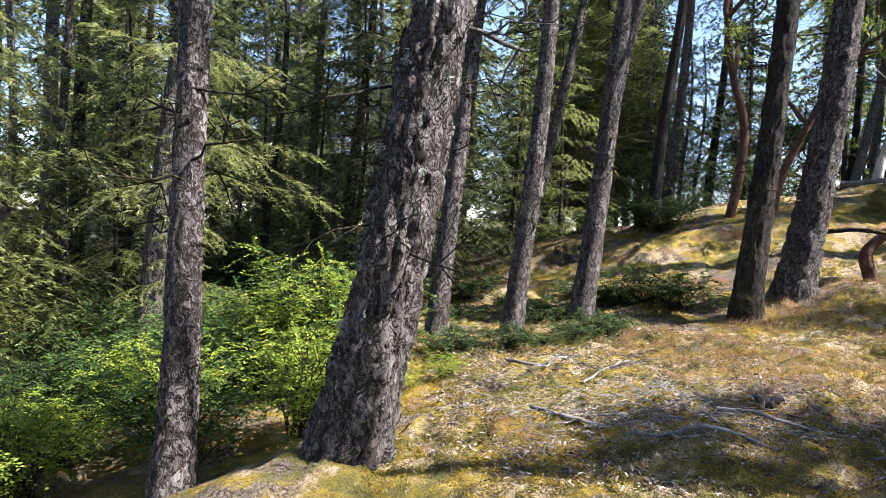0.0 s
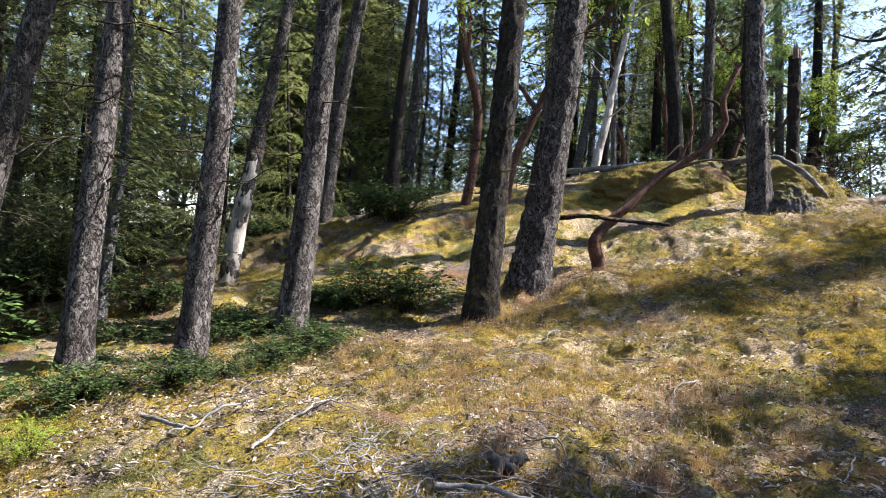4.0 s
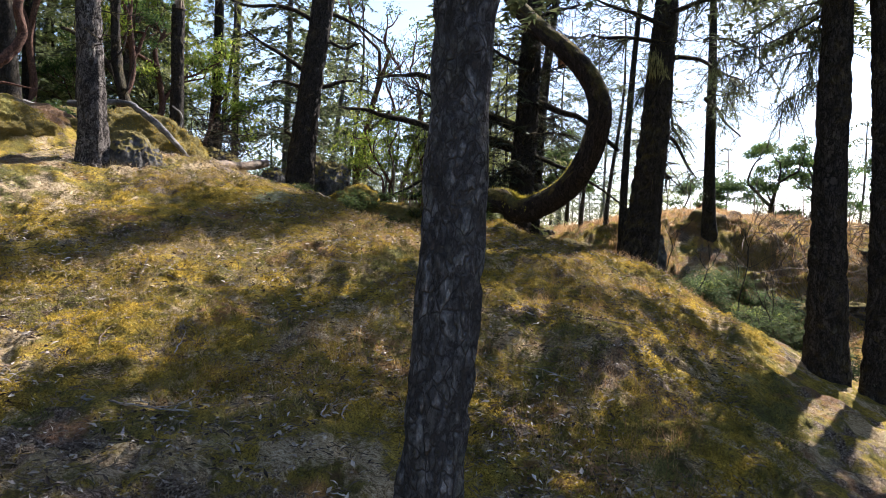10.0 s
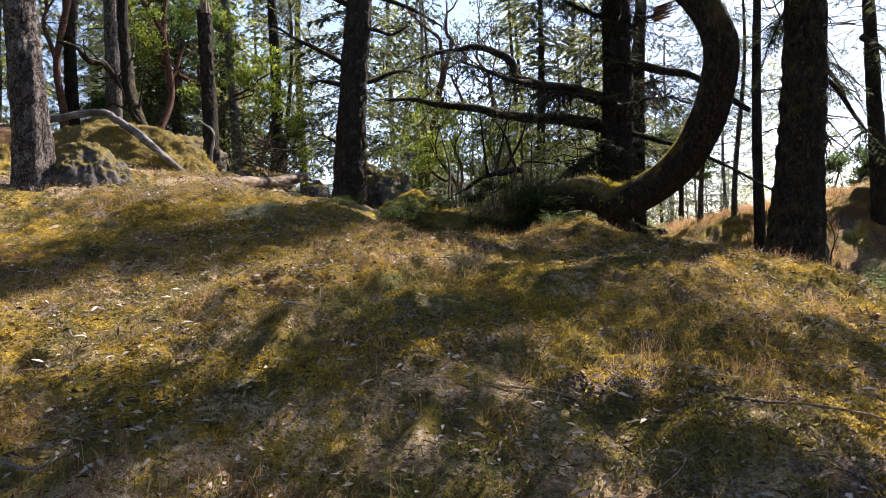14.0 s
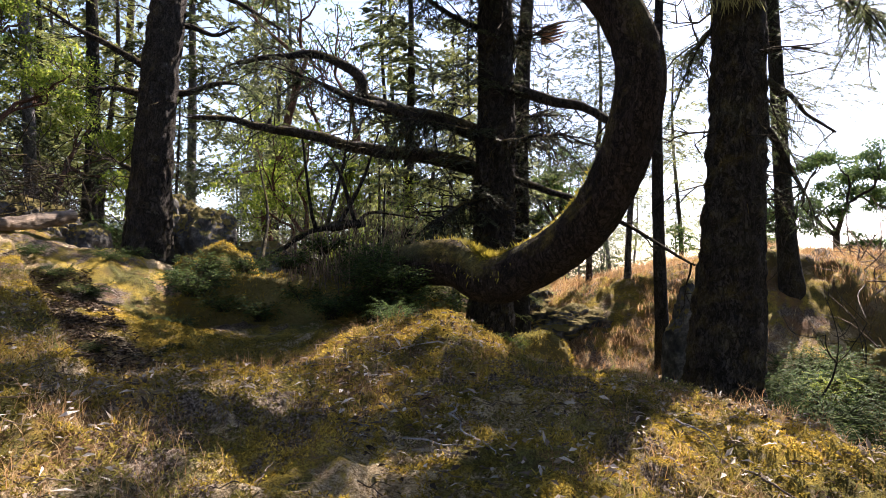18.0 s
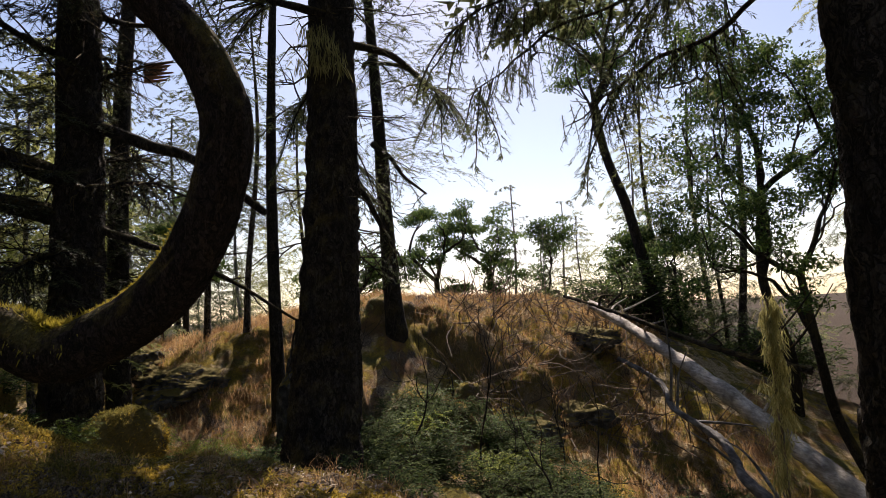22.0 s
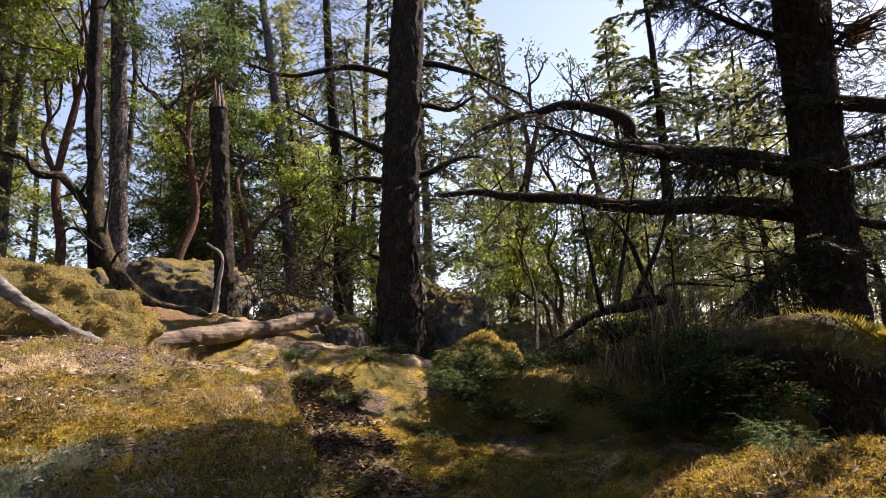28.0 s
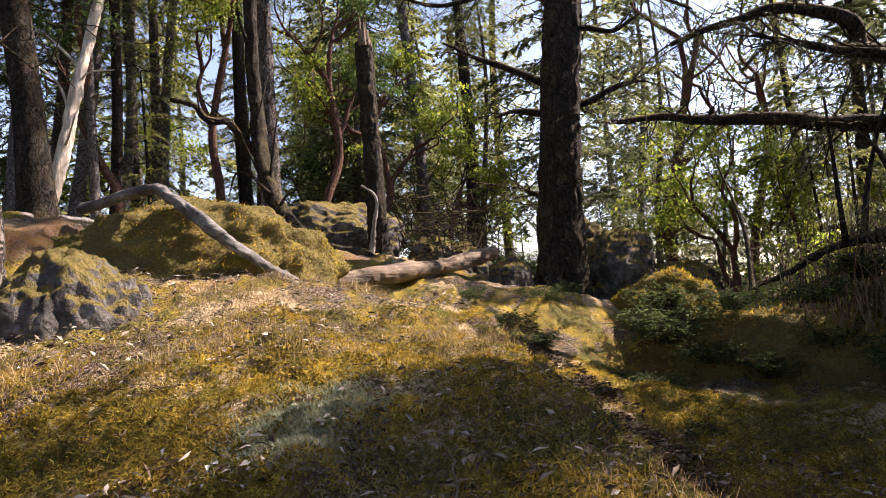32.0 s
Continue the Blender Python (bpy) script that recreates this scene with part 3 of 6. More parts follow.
def crown_mesh(seed, tall, reach, branches, bare=0.0, material=NEEDLES, size=0.2, name="crown", sprays=13, per=0.15, wide=0.3, layer=0.55):
    """A ragged conifer crown of its own height, its base at the origin: flat boughs in uneven layers."""
    rng = np.random.default_rng(seed)
    leaves = Soup()
    layers = max(3, int(tall / layer))
    each = max(2, round(branches / layers))
    for k in range(layers):
        level = tall * (k + rng.uniform(0.2, 0.8)) / layers
        turn = rng.uniform(0, 6.3)
        for q in range(each):
            h = level + rng.normal(0, 0.06)
            r = reach * (1 - 0.9 * np.clip(h / tall, 0, 1) ** 1.3) * rng.uniform(0.4, 1.12) + 0.25
            if rng.uniform() < bare:
                continue
            a = turn + q * 2 * np.pi / each + rng.normal(0, 0.35)
            way = unit(np.array([np.cos(a), np.sin(a), rng.uniform(-0.1, 0.22)]))
            _, v, f = spray_branch(rng, np.array([0, 0, h]), way, r, rng.uniform(0.05, 0.38), 0.45, sprays, per, size, wide)
            leaves.add(v, f)
    return leaves.mesh(name, material, False)


CROWNS = [crown_mesh(s, 12, r, b, bare, mat, 0.12, "crown", 15, 0.15, 0.2) for s, r, b, bare, mat in (
    (1, 2.7, 95, 0.15, NEEDLES), (2, 2.3, 80, 0.2, NEEDLES), (3, 3.0, 90, 0.2, NEEDLES_SUNLIT), (4, 2.0, 110, 0.05, NEEDLES), (5, 2.6, 100, 0.1, NEEDLES_SUNLIT))]
# Dense crowns, mostly above the view, layered to throw broken shade.
HIGH_CROWNS = [crown_mesh(s, 12, r, b, bare, NEEDLES, 0.14, "crown", 15, 0.115, 0.42, 1.0) for s, r, b, bare in ((1, 2.7, 48, 0.2), (2, 2.4, 44, 0.25), (3, 2.9, 46, 0.25), (4, 2.2, 50, 0.15), (5, 2.7, 48, 0.2))]
LOW_CROWNS = [crown_mesh(s, 7, 2.4, 72, 0.08, mat, 0.10, "crown", 15, 0.13, 0.2) for s, mat in ((11, NEEDLES_SUNLIT), (12, NEEDLES_SUNLIT), (13, NEEDLES))]
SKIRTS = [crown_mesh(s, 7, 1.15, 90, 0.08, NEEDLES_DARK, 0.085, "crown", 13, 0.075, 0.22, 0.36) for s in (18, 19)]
SMALL_CROWNS = [crown_mesh(s, 6, r, 66, 0.12, mat, 0.10, "crown", 13, 0.115, 0.24, 0.42) for s, r, mat in ((14, 1.7, NEEDLES), (15, 2.0, NEEDLES_SUNLIT), (16, 1.5, NEEDLES), (17, 1.9, NEEDLES))]
BARE_TWIGS = []
for s in range(3):
    rng = np.random.default_rng(90 + s)
    soups = []
    for k in range(34):
        h, a, r = rng.uniform(0, 8), rng.uniform(0, 6.3), rng.uniform(0.25, 1.2)
        way = np.array([np.cos(a), np.sin(a), rng.uniform(-0.35, 0.25)])
        p = np.array([0, 0, h]) + way * np.linspace(0, r, 6)[:, None] + rng.normal(0, 0.09, (6, 3)) * np.linspace(0, 1, 6)[:, None]
        soups.append(tube(p, np.linspace(0.014, 0.004, 6), 4, cap=False))
        for q in range(3):
            i = rng.integers(2, 5)
            d = unit(way + rng.normal(0, 0.7, 3))
            pp = p[i] + d * np.linspace(0, r * 0.4, 4)[:, None]
            soups.append(tube(pp, np.linspace(0.010, 0.003, 4), 3, cap=False))
    BARE_TWIGS.append(joined(soups).mesh("dead_twigs", BARK_DARK))


def trunk_soup(r, tall, lean, sides, rings, ridges, seed, bend=0.12, flare=0.35, base_drop=0.4):
    rng = np.random.default_rng(seed)
    h = np.linspace(0, 1, rings) ** 1.25 * (tall + base_drop) - base_drop
    wob = bend * np.stack([np.sin(h * 0.45 + seed) - np.sin(seed), np.cos(h * 0.38 + 2 * seed) - np.cos(2 * seed), 0 * h], -1)
    axis = np.stack([lean[0] * h, lean[1] * h, h], -1) + wob
    radii = r * (1 - 0.72 * np.clip(h / tall, 0, 1) ** 1.1) * (1 + flare * np.exp(-np.clip(h, 0, None) / (2.2 * r + 0.1)))
    return tube(axis, radii, sides, 0.10, 6.0, ridges, seed * 1.7), axis, h


FIR_LABEL = "tall fir with furrowed grey-brown bark rooted in moss"


def fir(x, y, r, lean=(0, 0), tall=16, near=1, bark=None, crown=0, low=None, crown_from=6.5, seed=1, label=FIR_LABEL, spread=0.75, twigs=True, group="firs of the slope", flare=0.35):
    """A fir: trunk, ragged crown high up, dead twigs below it."""
    root = thing("fir_tree", (x, y, height(x, y)), label, "tree", group)
    sides, rings, ridges = {3: (120, 460, 0.040), 2: (60, 260, 0.027), 1: (28, 110, 0.012), 0: (12, 24, 0.0)}[near]
    soup, axis, h = trunk_soup(r, tall, lean, sides, rings, ridges * min(1.6, r / 0.2), seed, flare=flare)
    part("trunk", soup, bark or BARK_FIR, root)
    at = np.array([np.interp(crown_from, h, axis[:, c]) for c in range(3)])
    top = np.array([np.interp(tall * 0.96, h, axis[:, c]) for c in range(3)])
    if crown is not None:
        c = tagged(part("crown", (HIGH_CROWNS if near > 1 else CROWNS)[crown], None, root), kind="stuff")
        tilt = Vector(top - at).to_track_quat("Z", "Y").to_matrix().to_4x4()
        c.matrix_basis = Matrix.Translation(at) @ tilt @ Matrix.Rotation(seed * 1.3, 4, "Z") @ Matrix.Diagonal((spread, spread, (tall + 1 - crown_from) / 12, 1))
    if low is not None:
        c = tagged(part("lower_crown", LOW_CROWNS[low], None, root), kind="stuff")
        c.matrix_basis = Matrix.Translation(at - np.array([0, 0, 4.2 if r < 0.25 else 5.6])) @ Matrix.Rotation(seed * 2.1, 4, "Z") @ Matrix.Diagonal((0.75, 0.75, 0.85, 1) if r < 0.25 else (0.55, 0.55, 0.9, 1))
    if twigs:
        c = tagged(part("dead_twig_growth", BARE_TWIGS[seed % 3], None, root), kind="stuff")
        c.matrix_basis = Matrix.Translation(np.array([np.interp(1.6, h, axis[:, k]) for k in range(3)])) @ Matrix.Rotation(seed * 0.9, 4, "Z")
    return root


# x, y, radius, lean, detail, bark, crown, crown_from
fir(-0.62, 4.66, 0.26, (0.17, 0.03), 18, 3, BARK_FIR, 0, None, 8.5, 1, "thick leaning fir with deeply furrowed bark and grey lichen tufts")
fir(-1.92, 4.6, 0.14, (0.02, 0.03), 14, 2, BARK_FIR, 1, None, 8, 2, "slim fir with bark lit down one side")
fir(-4.4, 9.2, 0.19, (0.10, 0.03), 16, 1, BARK_FIR, 2, 1, 7, 3)
fir(-1.57, 10.96, 0.17, (0.187, 0), 17, 1, BARK_FIR, 0, None, 8, 4)
fir(-0.1, 9.75, 0.155, (0.03, 0.04), 15, 1, BARK_FIR, 1, None, 8, 5)
fir(1.05, 9.7, 0.155, (0.04, 0.035), 15, 1, BARK_FIR, 3, None, 9, 6)
fir(-0.6, 14.6, 0.15, (0.02, 0), 17, 1, BARK_PALE, 2, None, 7, 7)
fir(2.25, 10.5, 0.18, (0.135, 0.01), 16, 1, BARK_FIR, 0, None, 9, 8)
fir(3.8, 17.5, 0.2, (0.16, -0.04), 17, 1, BARK_FIR, 4, None, 8, 9)
fir(6.15, 19.9, 0.19, (0.05, 0), 17, 1, BARK_DARK, 0, None, 8, 10)
fir(6.75, 20.5, 0.18, (0.03, 0), 18, 1, BARK_FIR, 1, None, 8, 11)
fir(4.88, 10.3, 0.205, (0.035, 0), 17, 2, BARK_DARK, 3, None, 9, 12)
fir(5.95, 10.95, 0.27, (0.09, -0.02), 18, 2, BARK_FIR, 0, None, 9, 13)
fir(11.67, 14.5, 0.17, (-0.06, 0.03), 13, 1, BARK_DARK, 2, None, 6.5, 14)
fir(10.95, 11.25, 0.19, (0.03, 0.05), 15, 2, BARK_FIR, 1, None, 8, 15)
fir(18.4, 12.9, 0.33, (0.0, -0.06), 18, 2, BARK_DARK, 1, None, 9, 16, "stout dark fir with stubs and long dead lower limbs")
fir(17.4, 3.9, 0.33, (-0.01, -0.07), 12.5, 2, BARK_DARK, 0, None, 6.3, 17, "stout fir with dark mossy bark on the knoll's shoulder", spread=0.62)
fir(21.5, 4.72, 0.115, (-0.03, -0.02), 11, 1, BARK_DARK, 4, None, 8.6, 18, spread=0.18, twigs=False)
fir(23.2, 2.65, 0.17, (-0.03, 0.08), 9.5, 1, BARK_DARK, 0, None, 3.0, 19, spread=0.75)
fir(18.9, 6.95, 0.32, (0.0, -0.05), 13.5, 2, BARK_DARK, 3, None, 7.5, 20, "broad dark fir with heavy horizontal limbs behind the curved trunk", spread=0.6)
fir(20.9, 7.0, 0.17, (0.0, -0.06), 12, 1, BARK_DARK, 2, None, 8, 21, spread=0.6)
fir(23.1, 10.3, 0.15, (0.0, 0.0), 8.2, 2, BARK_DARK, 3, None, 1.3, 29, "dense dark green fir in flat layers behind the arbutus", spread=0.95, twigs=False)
# These two wide crowns, mostly out of view, are sized to shade trail and knoll.
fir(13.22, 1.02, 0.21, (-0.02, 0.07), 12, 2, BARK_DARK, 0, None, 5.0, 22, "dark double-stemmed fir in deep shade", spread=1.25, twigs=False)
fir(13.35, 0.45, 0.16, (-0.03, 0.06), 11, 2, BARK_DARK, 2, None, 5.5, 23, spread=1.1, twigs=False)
fir(5.402, 2.918, 0.087, (0.03, -0.03), 17, 3, BARK_FLAKY, 1, None, 11.5, 24, "slim fir with flaky lichen-grey bark close to the trail", spread=0.6, twigs=False, flare=0.08)
fir(16.0, -3.6, 0.09, (-0.05, 0.06), 13, 1, BARK_DARK, 0, 0, 7, 25)
fir(15.9, -4.4, 0.15, (-0.03, 0.1), 16, 1, BARK_DARK, 0, 2, 8, 26)
fir(16.7, -6.8, 0.2, (-0.01, 0.12), 17, 1, BARK_DARK, 2, 0, 8, 27)
fir(18.1, -8.3, 0.1, (-0.05, 0.05), 14, 1, BARK_DARK, 2, 0, 7, 28)
for k, (x, y, r, lx, ly) in enumerate(((12.5, 22, 0.15, 0.03, -0.1), (12.7, 21, 0.15, 0.08, -0.12), (14.8, 24.7, 0.14, 0, -0.08), (15.3, 25.6, 0.14, 0, -0.06), (15.1, 22.6, 0.14, 0.04, -0.1),
                                       (17.1, 22, 0.19, -0.06, 0), (16.2, 18.5, 0.19, -0.06, -0.03), (21.7, 20.5, 0.17, -0.1, 0), (23.8, 21.3, 0.24, -0.04, -0.05), (26, 22, 0.18, -0.02, -0.06),
                                       (-7.9, 12.4, 0.16, 0, 0), (-9, 15.3, 0.17, 0, 0), (-7.6, 14.9, 0.1, 0, 0), (11.7, 20.6, 0.13, 0.02, -0.03), (13.5, 20.4, 0.12, 0, -0.04), (14.4, 20.9, 0.12, 0.05, 0), (13.0, 18.9, 0.09, 0.03, 0))):
    fir(x, y, r, (lx, ly), 15 + k % 4, 1, (BARK_FIR, BARK_PALE, BARK_DARK)[k % 3], k % 5, None, 6 + k % 3, 30 + k)

# ---- woods around ----
FAR_CROWNS = [crown_mesh(s, 12, 2.8, 110, 0.03, m, 0.17, "crown", 10, 0.19, 0.5) for s, m in ((41, NEEDLES), (42, NEEDLES_SUNLIT), (43, NEEDLES_SUNLIT))]
FAR_TRUNKS = []
for s in range(3):
    soup, _, _ = trunk_soup(0.16, 15, (0.02 * (s - 1), 0.03 * (s - 1)), 9, 16, 0.0, s + 3, 0.2)
    FAR_TRUNKS.append(soup.mesh("trunk", (BARK_FIR, BARK_DARK, BARK_PALE)[s]))


def wood_fir(rng, x, y, low, scale, group, dense=False):
    root = thing("fir_tree", (x, y, height(x, y) - 0.1), "far fir with a ragged green crown in the woods", "tree", group)
    k = int(rng.integers(3))
    t = part("trunk", FAR_TRUNKS[k], None, root)
    t.matrix_basis = Matrix.Diagonal((scale, scale, scale, 1))
    small = scale < 0.68
    pool = SMALL_CROWNS if small else CROWNS if dense else FAR_CROWNS
    wide = scale * (2.1 if small else 1.0)
    c = tagged(part("crown", pool[int(rng.integers(len(pool)))], None, root), kind="stuff")
    tall = 15.5 * scale - low
    c.matrix_basis = Matrix.Translation((0, 0, low)) @ Matrix.Rotation(rng.uniform(0, 6.3), 4, "Z") @ Matrix.Diagonal((wide, wide, tall / (6 if small else 12), 1))


rng = np.random.default_rng(7)
for k in range(14):      # behind and left of the first slope
    a, d = radians(rng.uniform(-14, 58)), rng.uniform(13, 34)
    wood_fir(rng, 0.5 - d * math.sin(a), 2 + d * math.cos(a), rng.uniform(0.6, 4.5), rng.uniform(0.75, 1.25), "firs of the dark wood", d < 20)
for k in range(34):      # the wall of the wood farther off
    a, d = radians(rng.uniform(-6, 64) if k < 30 else rng.uniform(-60, -6)), rng.uniform(27, 52)
    wood_fir(rng, 2 - d * math.sin(a), 1 + d * math.cos(a), rng.uniform(0.3, 2.5), rng.uniform(0.9, 1.4), "firs of the far wood")
for k in range(20):      # low green boughs at the wood's edge
    a, d = radians(rng.uniform(-4, 62)), rng.uniform(9.5, 17)
    wood_fir(rng, 0.5 - d * math.sin(a), 2 + d * math.cos(a), rng.uniform(0.3, 1.2), rng.uniform(0.4, 0.7), "young firs at the wood's edge", True)
for k in range(24):      # along the ridge behind
    x = rng.uniform(4, 10.5) if k < 12 else rng.uniform(21, 32)
    wood_fir(rng, x, 25 + rng.uniform(0, 14), rng.uniform(1.0, 4.5), rng.uniform(0.7, 1.1), "firs of the ridge")
for k in range(9):      # closing the wood above the slope
    wood_fir(rng, rng.uniform(5.0, 10.5), rng.uniform(22, 36), rng.uniform(1.5, 3.5), rng.uniform(0.8, 1.15), "firs above the slope", k < 5)
for k in range(16):      # low growth closing the dark wood
    a, d = radians(rng.uniform(-4, 62)), rng.uniform(19, 29)
    wood_fir(rng, 0.5 - d * math.sin(a), 2 + d * math.cos(a), 0.1, rng.uniform(0.45, 0.66), "young firs deep in the wood", True)
for k in range(16):      # small growth on the low ground behind the curved trunk
    wood_fir(rng, rng.uniform(21.5, 31), rng.uniform(8.5, 18), 0.1, rng.uniform(0.24, 0.38), "small firs on the low ground", True)
for x, y in ((7.6, 21.5), (8.8, 23.5), (9.8, 22.2), (10.8, 25.5), (6.9, 24.0), (9.2, 27.0)):
    wood_fir(rng, x, y, 0.2, rng.uniform(0.45, 0.62), "young firs above the slope", True)
for k in range(22):      # thick growth far behind the curved trunk
    a, d = radians(rng.uniform(38, 84)), rng.uniform(24, 40)
    wood_fir(rng, 12 + d * math.sin(a), 5 + d * math.cos(a), rng.uniform(0.1, 0.5), rng.uniform(0.28, 0.48), "firs of the thick growth", True)
for k in range(10):      # open wood behind the hollow
    wood_fir(rng, rng.uniform(12.5, 27), rng.uniform(21, 36), rng.uniform(0.8, 4.0), rng.uniform(0.65, 1.0), "firs behind the hollow", k < 6)
for x, y, s in ((20.3, 7.9, 0.34), (22.3, 8.4, 0.4), (25.6, 8.9, 0.42)):
    wood_fir(rng, x, y, 0.8, s, "small firs behind the curved trunk", True)
for x, y, s in ((23.4, 5.5, 0.42), (24.2, 6.4, 0.43)):
    wood_fir(rng, x, y, 2.3, s, "small firs behind the curved trunk", True)
for x, y, s in ((29.4, -3.5, 0.24), (28.6, -2.2, 0.17), (30.2, -5.0, 0.26)):
    wood_fir(rng, x, y, 0.3, s, "small firs on the far crest", True)
for k in range(22):      # south of the knoll
    wood_fir(rng, rng.uniform(13, 26), rng.uniform(-24, -8), rng.uniform(1.5, 5), rng.uniform(0.8, 1.2), "firs south of the knoll", k < 8)
for k in range(5):      # east, beyond the knolls, low down
    wood_fir(rng, rng.uniform(27, 44), rng.uniform(5, 24), rng.uniform(1, 4), rng.uniform(0.5, 0.85), "firs beyond the knoll")
for k in range(18):
    wood_fir(rng, rng.uniform(42, 75), rng.uniform(-40, 14), rng.uniform(0.3, 1.5), rng.uniform(0.35, 0.6), "far firs beyond the knoll")
# Unseen firs, added to close in the light from behind.
for k in range(14):      # behind the start
    a, d = rng.uniform(2.2, 4.4), rng.uniform(10, 22)
    wood_fir(rng, 2 + d * math.sin(a), d * math.cos(a), rng.uniform(3, 6), rng.uniform(0.8, 1.2), "firs behind the trail")

# ---- broadleaved trees ----


def leaf_cloud(rng, centre, spread, count, size, flat=0.6, fan=False):
    p = rng.normal(0, 1, (count, 3))
    p = unit(p) * rng.uniform(0.25, 1, (count, 1)) ** 0.5 * np.array(spread) + centre
    d = unit(rng.normal(0, 1, (count, 3)) + np.array([0, 0, -0.2]))
    ups = unit(np.array([0, 0, 1.0]) + rng.normal(0, flat, (count, 3)))
    return leafy(p, d, ups, size * rng.uniform(0.6, 1.3, count), size * 0.45 * rng.uniform(0.8, 1.2, count), 0.08)


def grow(rng, start, way, length, r, depth, out, tips, wander=0.35, up=0.12):
    n = 6
    pts = [np.array(start, float)]
    d = unit(np.array(way, float))
    for k in range(n - 1):
        d = unit(d + rng.normal(0, wander, 3) * 0.5 + np.array([0, 0, up]))
        pts.append(pts[-1] + d * length / (n - 1))
    pts = np.array(pts)
    out.append(tube(curve(pts, 11), np.linspace(r, r * 0.62, 11), 8 if r > 0.05 else 5, 0.12, 8, cap=False))
    if depth == 0:
        tips.append((pts[-1], d))
        tips.append((pts[-2], d))
        return
    for k in range(2 + (rng.uniform() < 0.6)):
        i = n - 1 if k == 0 else int(rng.integers(2, n))
        grow(rng, pts[i], unit(d + rng.normal(0, 0.75, 3)), length * rng.uniform(0.55, 0.8), r * (0.62 if k == 0 else 0.45), depth - 1, out, tips, wander, up)


def arbutus(x, y, trunk_points, r, seed, leaves=LEAVES_LIME, bark=BARK_RED, depth=3, size=0.095, per=26, label="crooked red-barked arbutus with bright green leaves", length=1.3, spread=0.32, sink=0.25):
    """A twisted broadleaf; trunk_points are offsets from its foot."""
    rng = np.random.default_rng(seed)
    root = thing("arbutus_tree", (x, y, height(x, y)), label, "tree", "arbutus trees")
    pts = np.vstack([[0, 0, -sink], np.array(trunk_points, float)])
    n = max(12, len(pts) * 8)
    part("trunk", tube(curve(pts, n), np.linspace(r, r * 0.6, n), 18, 0.2, 5, 0.004, seed), bark, root)
    out, tips = [], []
    for k in range(3):
        i = len(pts) - 1 - (k // 2)
        grow(rng, pts[i], unit(pts[-1] - pts[-2] + rng.normal(0, 0.6, 3)), length, r * 0.55, depth - 1, out, tips)
    part("branchwork", joined(out), bark, root)
    foliage = Soup()
    for p, d in tips:
        foliage.add(*leaf_cloud(rng, p, (spread * rng.uniform(0.6, 1.2), spread * rng.uniform(0.6, 1.2), spread * 0.38), int(per * rng.uniform(0.5, 1.5)), size))
    tagged(part("foliage", foliage, leaves, root, smooth=False), kind="stuff")
    return root


arbutus(20.9, 11.7, [(0, 0, 0), (0.12, -0.2, 0.7), (0.1, -0.2, 1.4)], 0.085, 51, depth=5, per=16, length=1.0)
arbutus(21.8, 10.6, [(0, 0, 0), (-0.12, 0.2, 0.8), (0.1, 0.2, 1.6)], 0.08, 71, depth=5, per=14, length=0.9)
arbutus(19.9, 10.0, [(0, 0, 0), (0.1, 0.1, 0.6)], 0.05, 52, depth=3, per=24, length=0.7)
arbutus(22.8, 13.5, [(0, 0, 0), (-0.2, 0.2, 1.8), (0, 0, 3.0), (0.1, -0.2, 4.2)], 0.15, 53, LEAVES_GREEN, depth=4, per=9, size=0.11, length=1.6, label="bare twisted arbutus crown against the sky")
arbutus(23.6, 12.5, [(0, 0, 0), (0.2, 0, 1.8), (0.5, -0.3, 3.6)], 0.12, 54, LEAVES_GREEN, depth=4, per=9, size=0.11, length=1.6, label="bare twisted arbutus crown against the sky")
arbutus(6.7, 15.5, [(0, 0, 0), (0.15, 0, 0.9), (0.2, 0, 2.2), (-0.1, 0.1, 3.4), (-0.3, 0.2, 4.8)], 0.13, 55, depth=3, per=20, size=0.12)
arbutus(7.2, 14.5, [(0, 0, 0), (0.2, 0, 1.0), (0.6, -0.2, 2.1), (0.9, -0.4, 2.9)], 0.12, 56, depth=3, per=20, size=0.12)
arbutus(17.6, 18.6, [(0, 0, 0), (-0.2, 0, 1.2), (0.2, 0, 2.4), (0, 0, 4.0)], 0.13, 57, LEAVES_GREEN, depth=5, per=20)
arbutus(18.6, 19.2, [(0, 0, 0), (0.5, 0, 1.2), (0.9, 0, 1.9), (0.6, 0, 3.2)], 0.14, 58, LEAVES_LIME, depth=5, per=20)
arbutus(15.2, 19.4, [(0, 0, 0), (0.2, 0, 1.4), (0.1, 0.1, 2.8), (0.4, 0, 4.6)], 0.12, 59, LEAVES_LIME, depth=5, per=20)
arbutus(13.2, 19.0, [(0, 0, 0), (0.2, 0, 1.4), (-0.2, 0.1, 2.4), (-0.3, 0, 4.0)], 0.11, 60, LEAVES_GREEN, depth=5, per=20)
for k, (x, y) in enumerate(((12.6, 23.0), (15.0, 24.0), (19.6, 22.6), (21.3, 18.8))):
    arbutus(x, y, [(0, 0, 0), (0.3 - 0.2 * k, 0, 1.1), (0.1, 0.1, 2.0)], 0.09, 160 + k, (LEAVES_GREEN, LEAVES_LIME)[k % 2], depth=5, per=18, size=0.11)
arbutus(26.0, -4.3, [(0, 0, 0), (0.1, 0.3, 1.8), (0.25, 0.6, 3.4), (0.4, 1.0, 4.8), (0.5, 1.2, 6.2)], 0.17, 61, LEAVES_GREEN, BARK_DARK, 5, 0.10, 44, "dark broadleaf with a wide crown beside the fallen log", 1.7, 0.36)
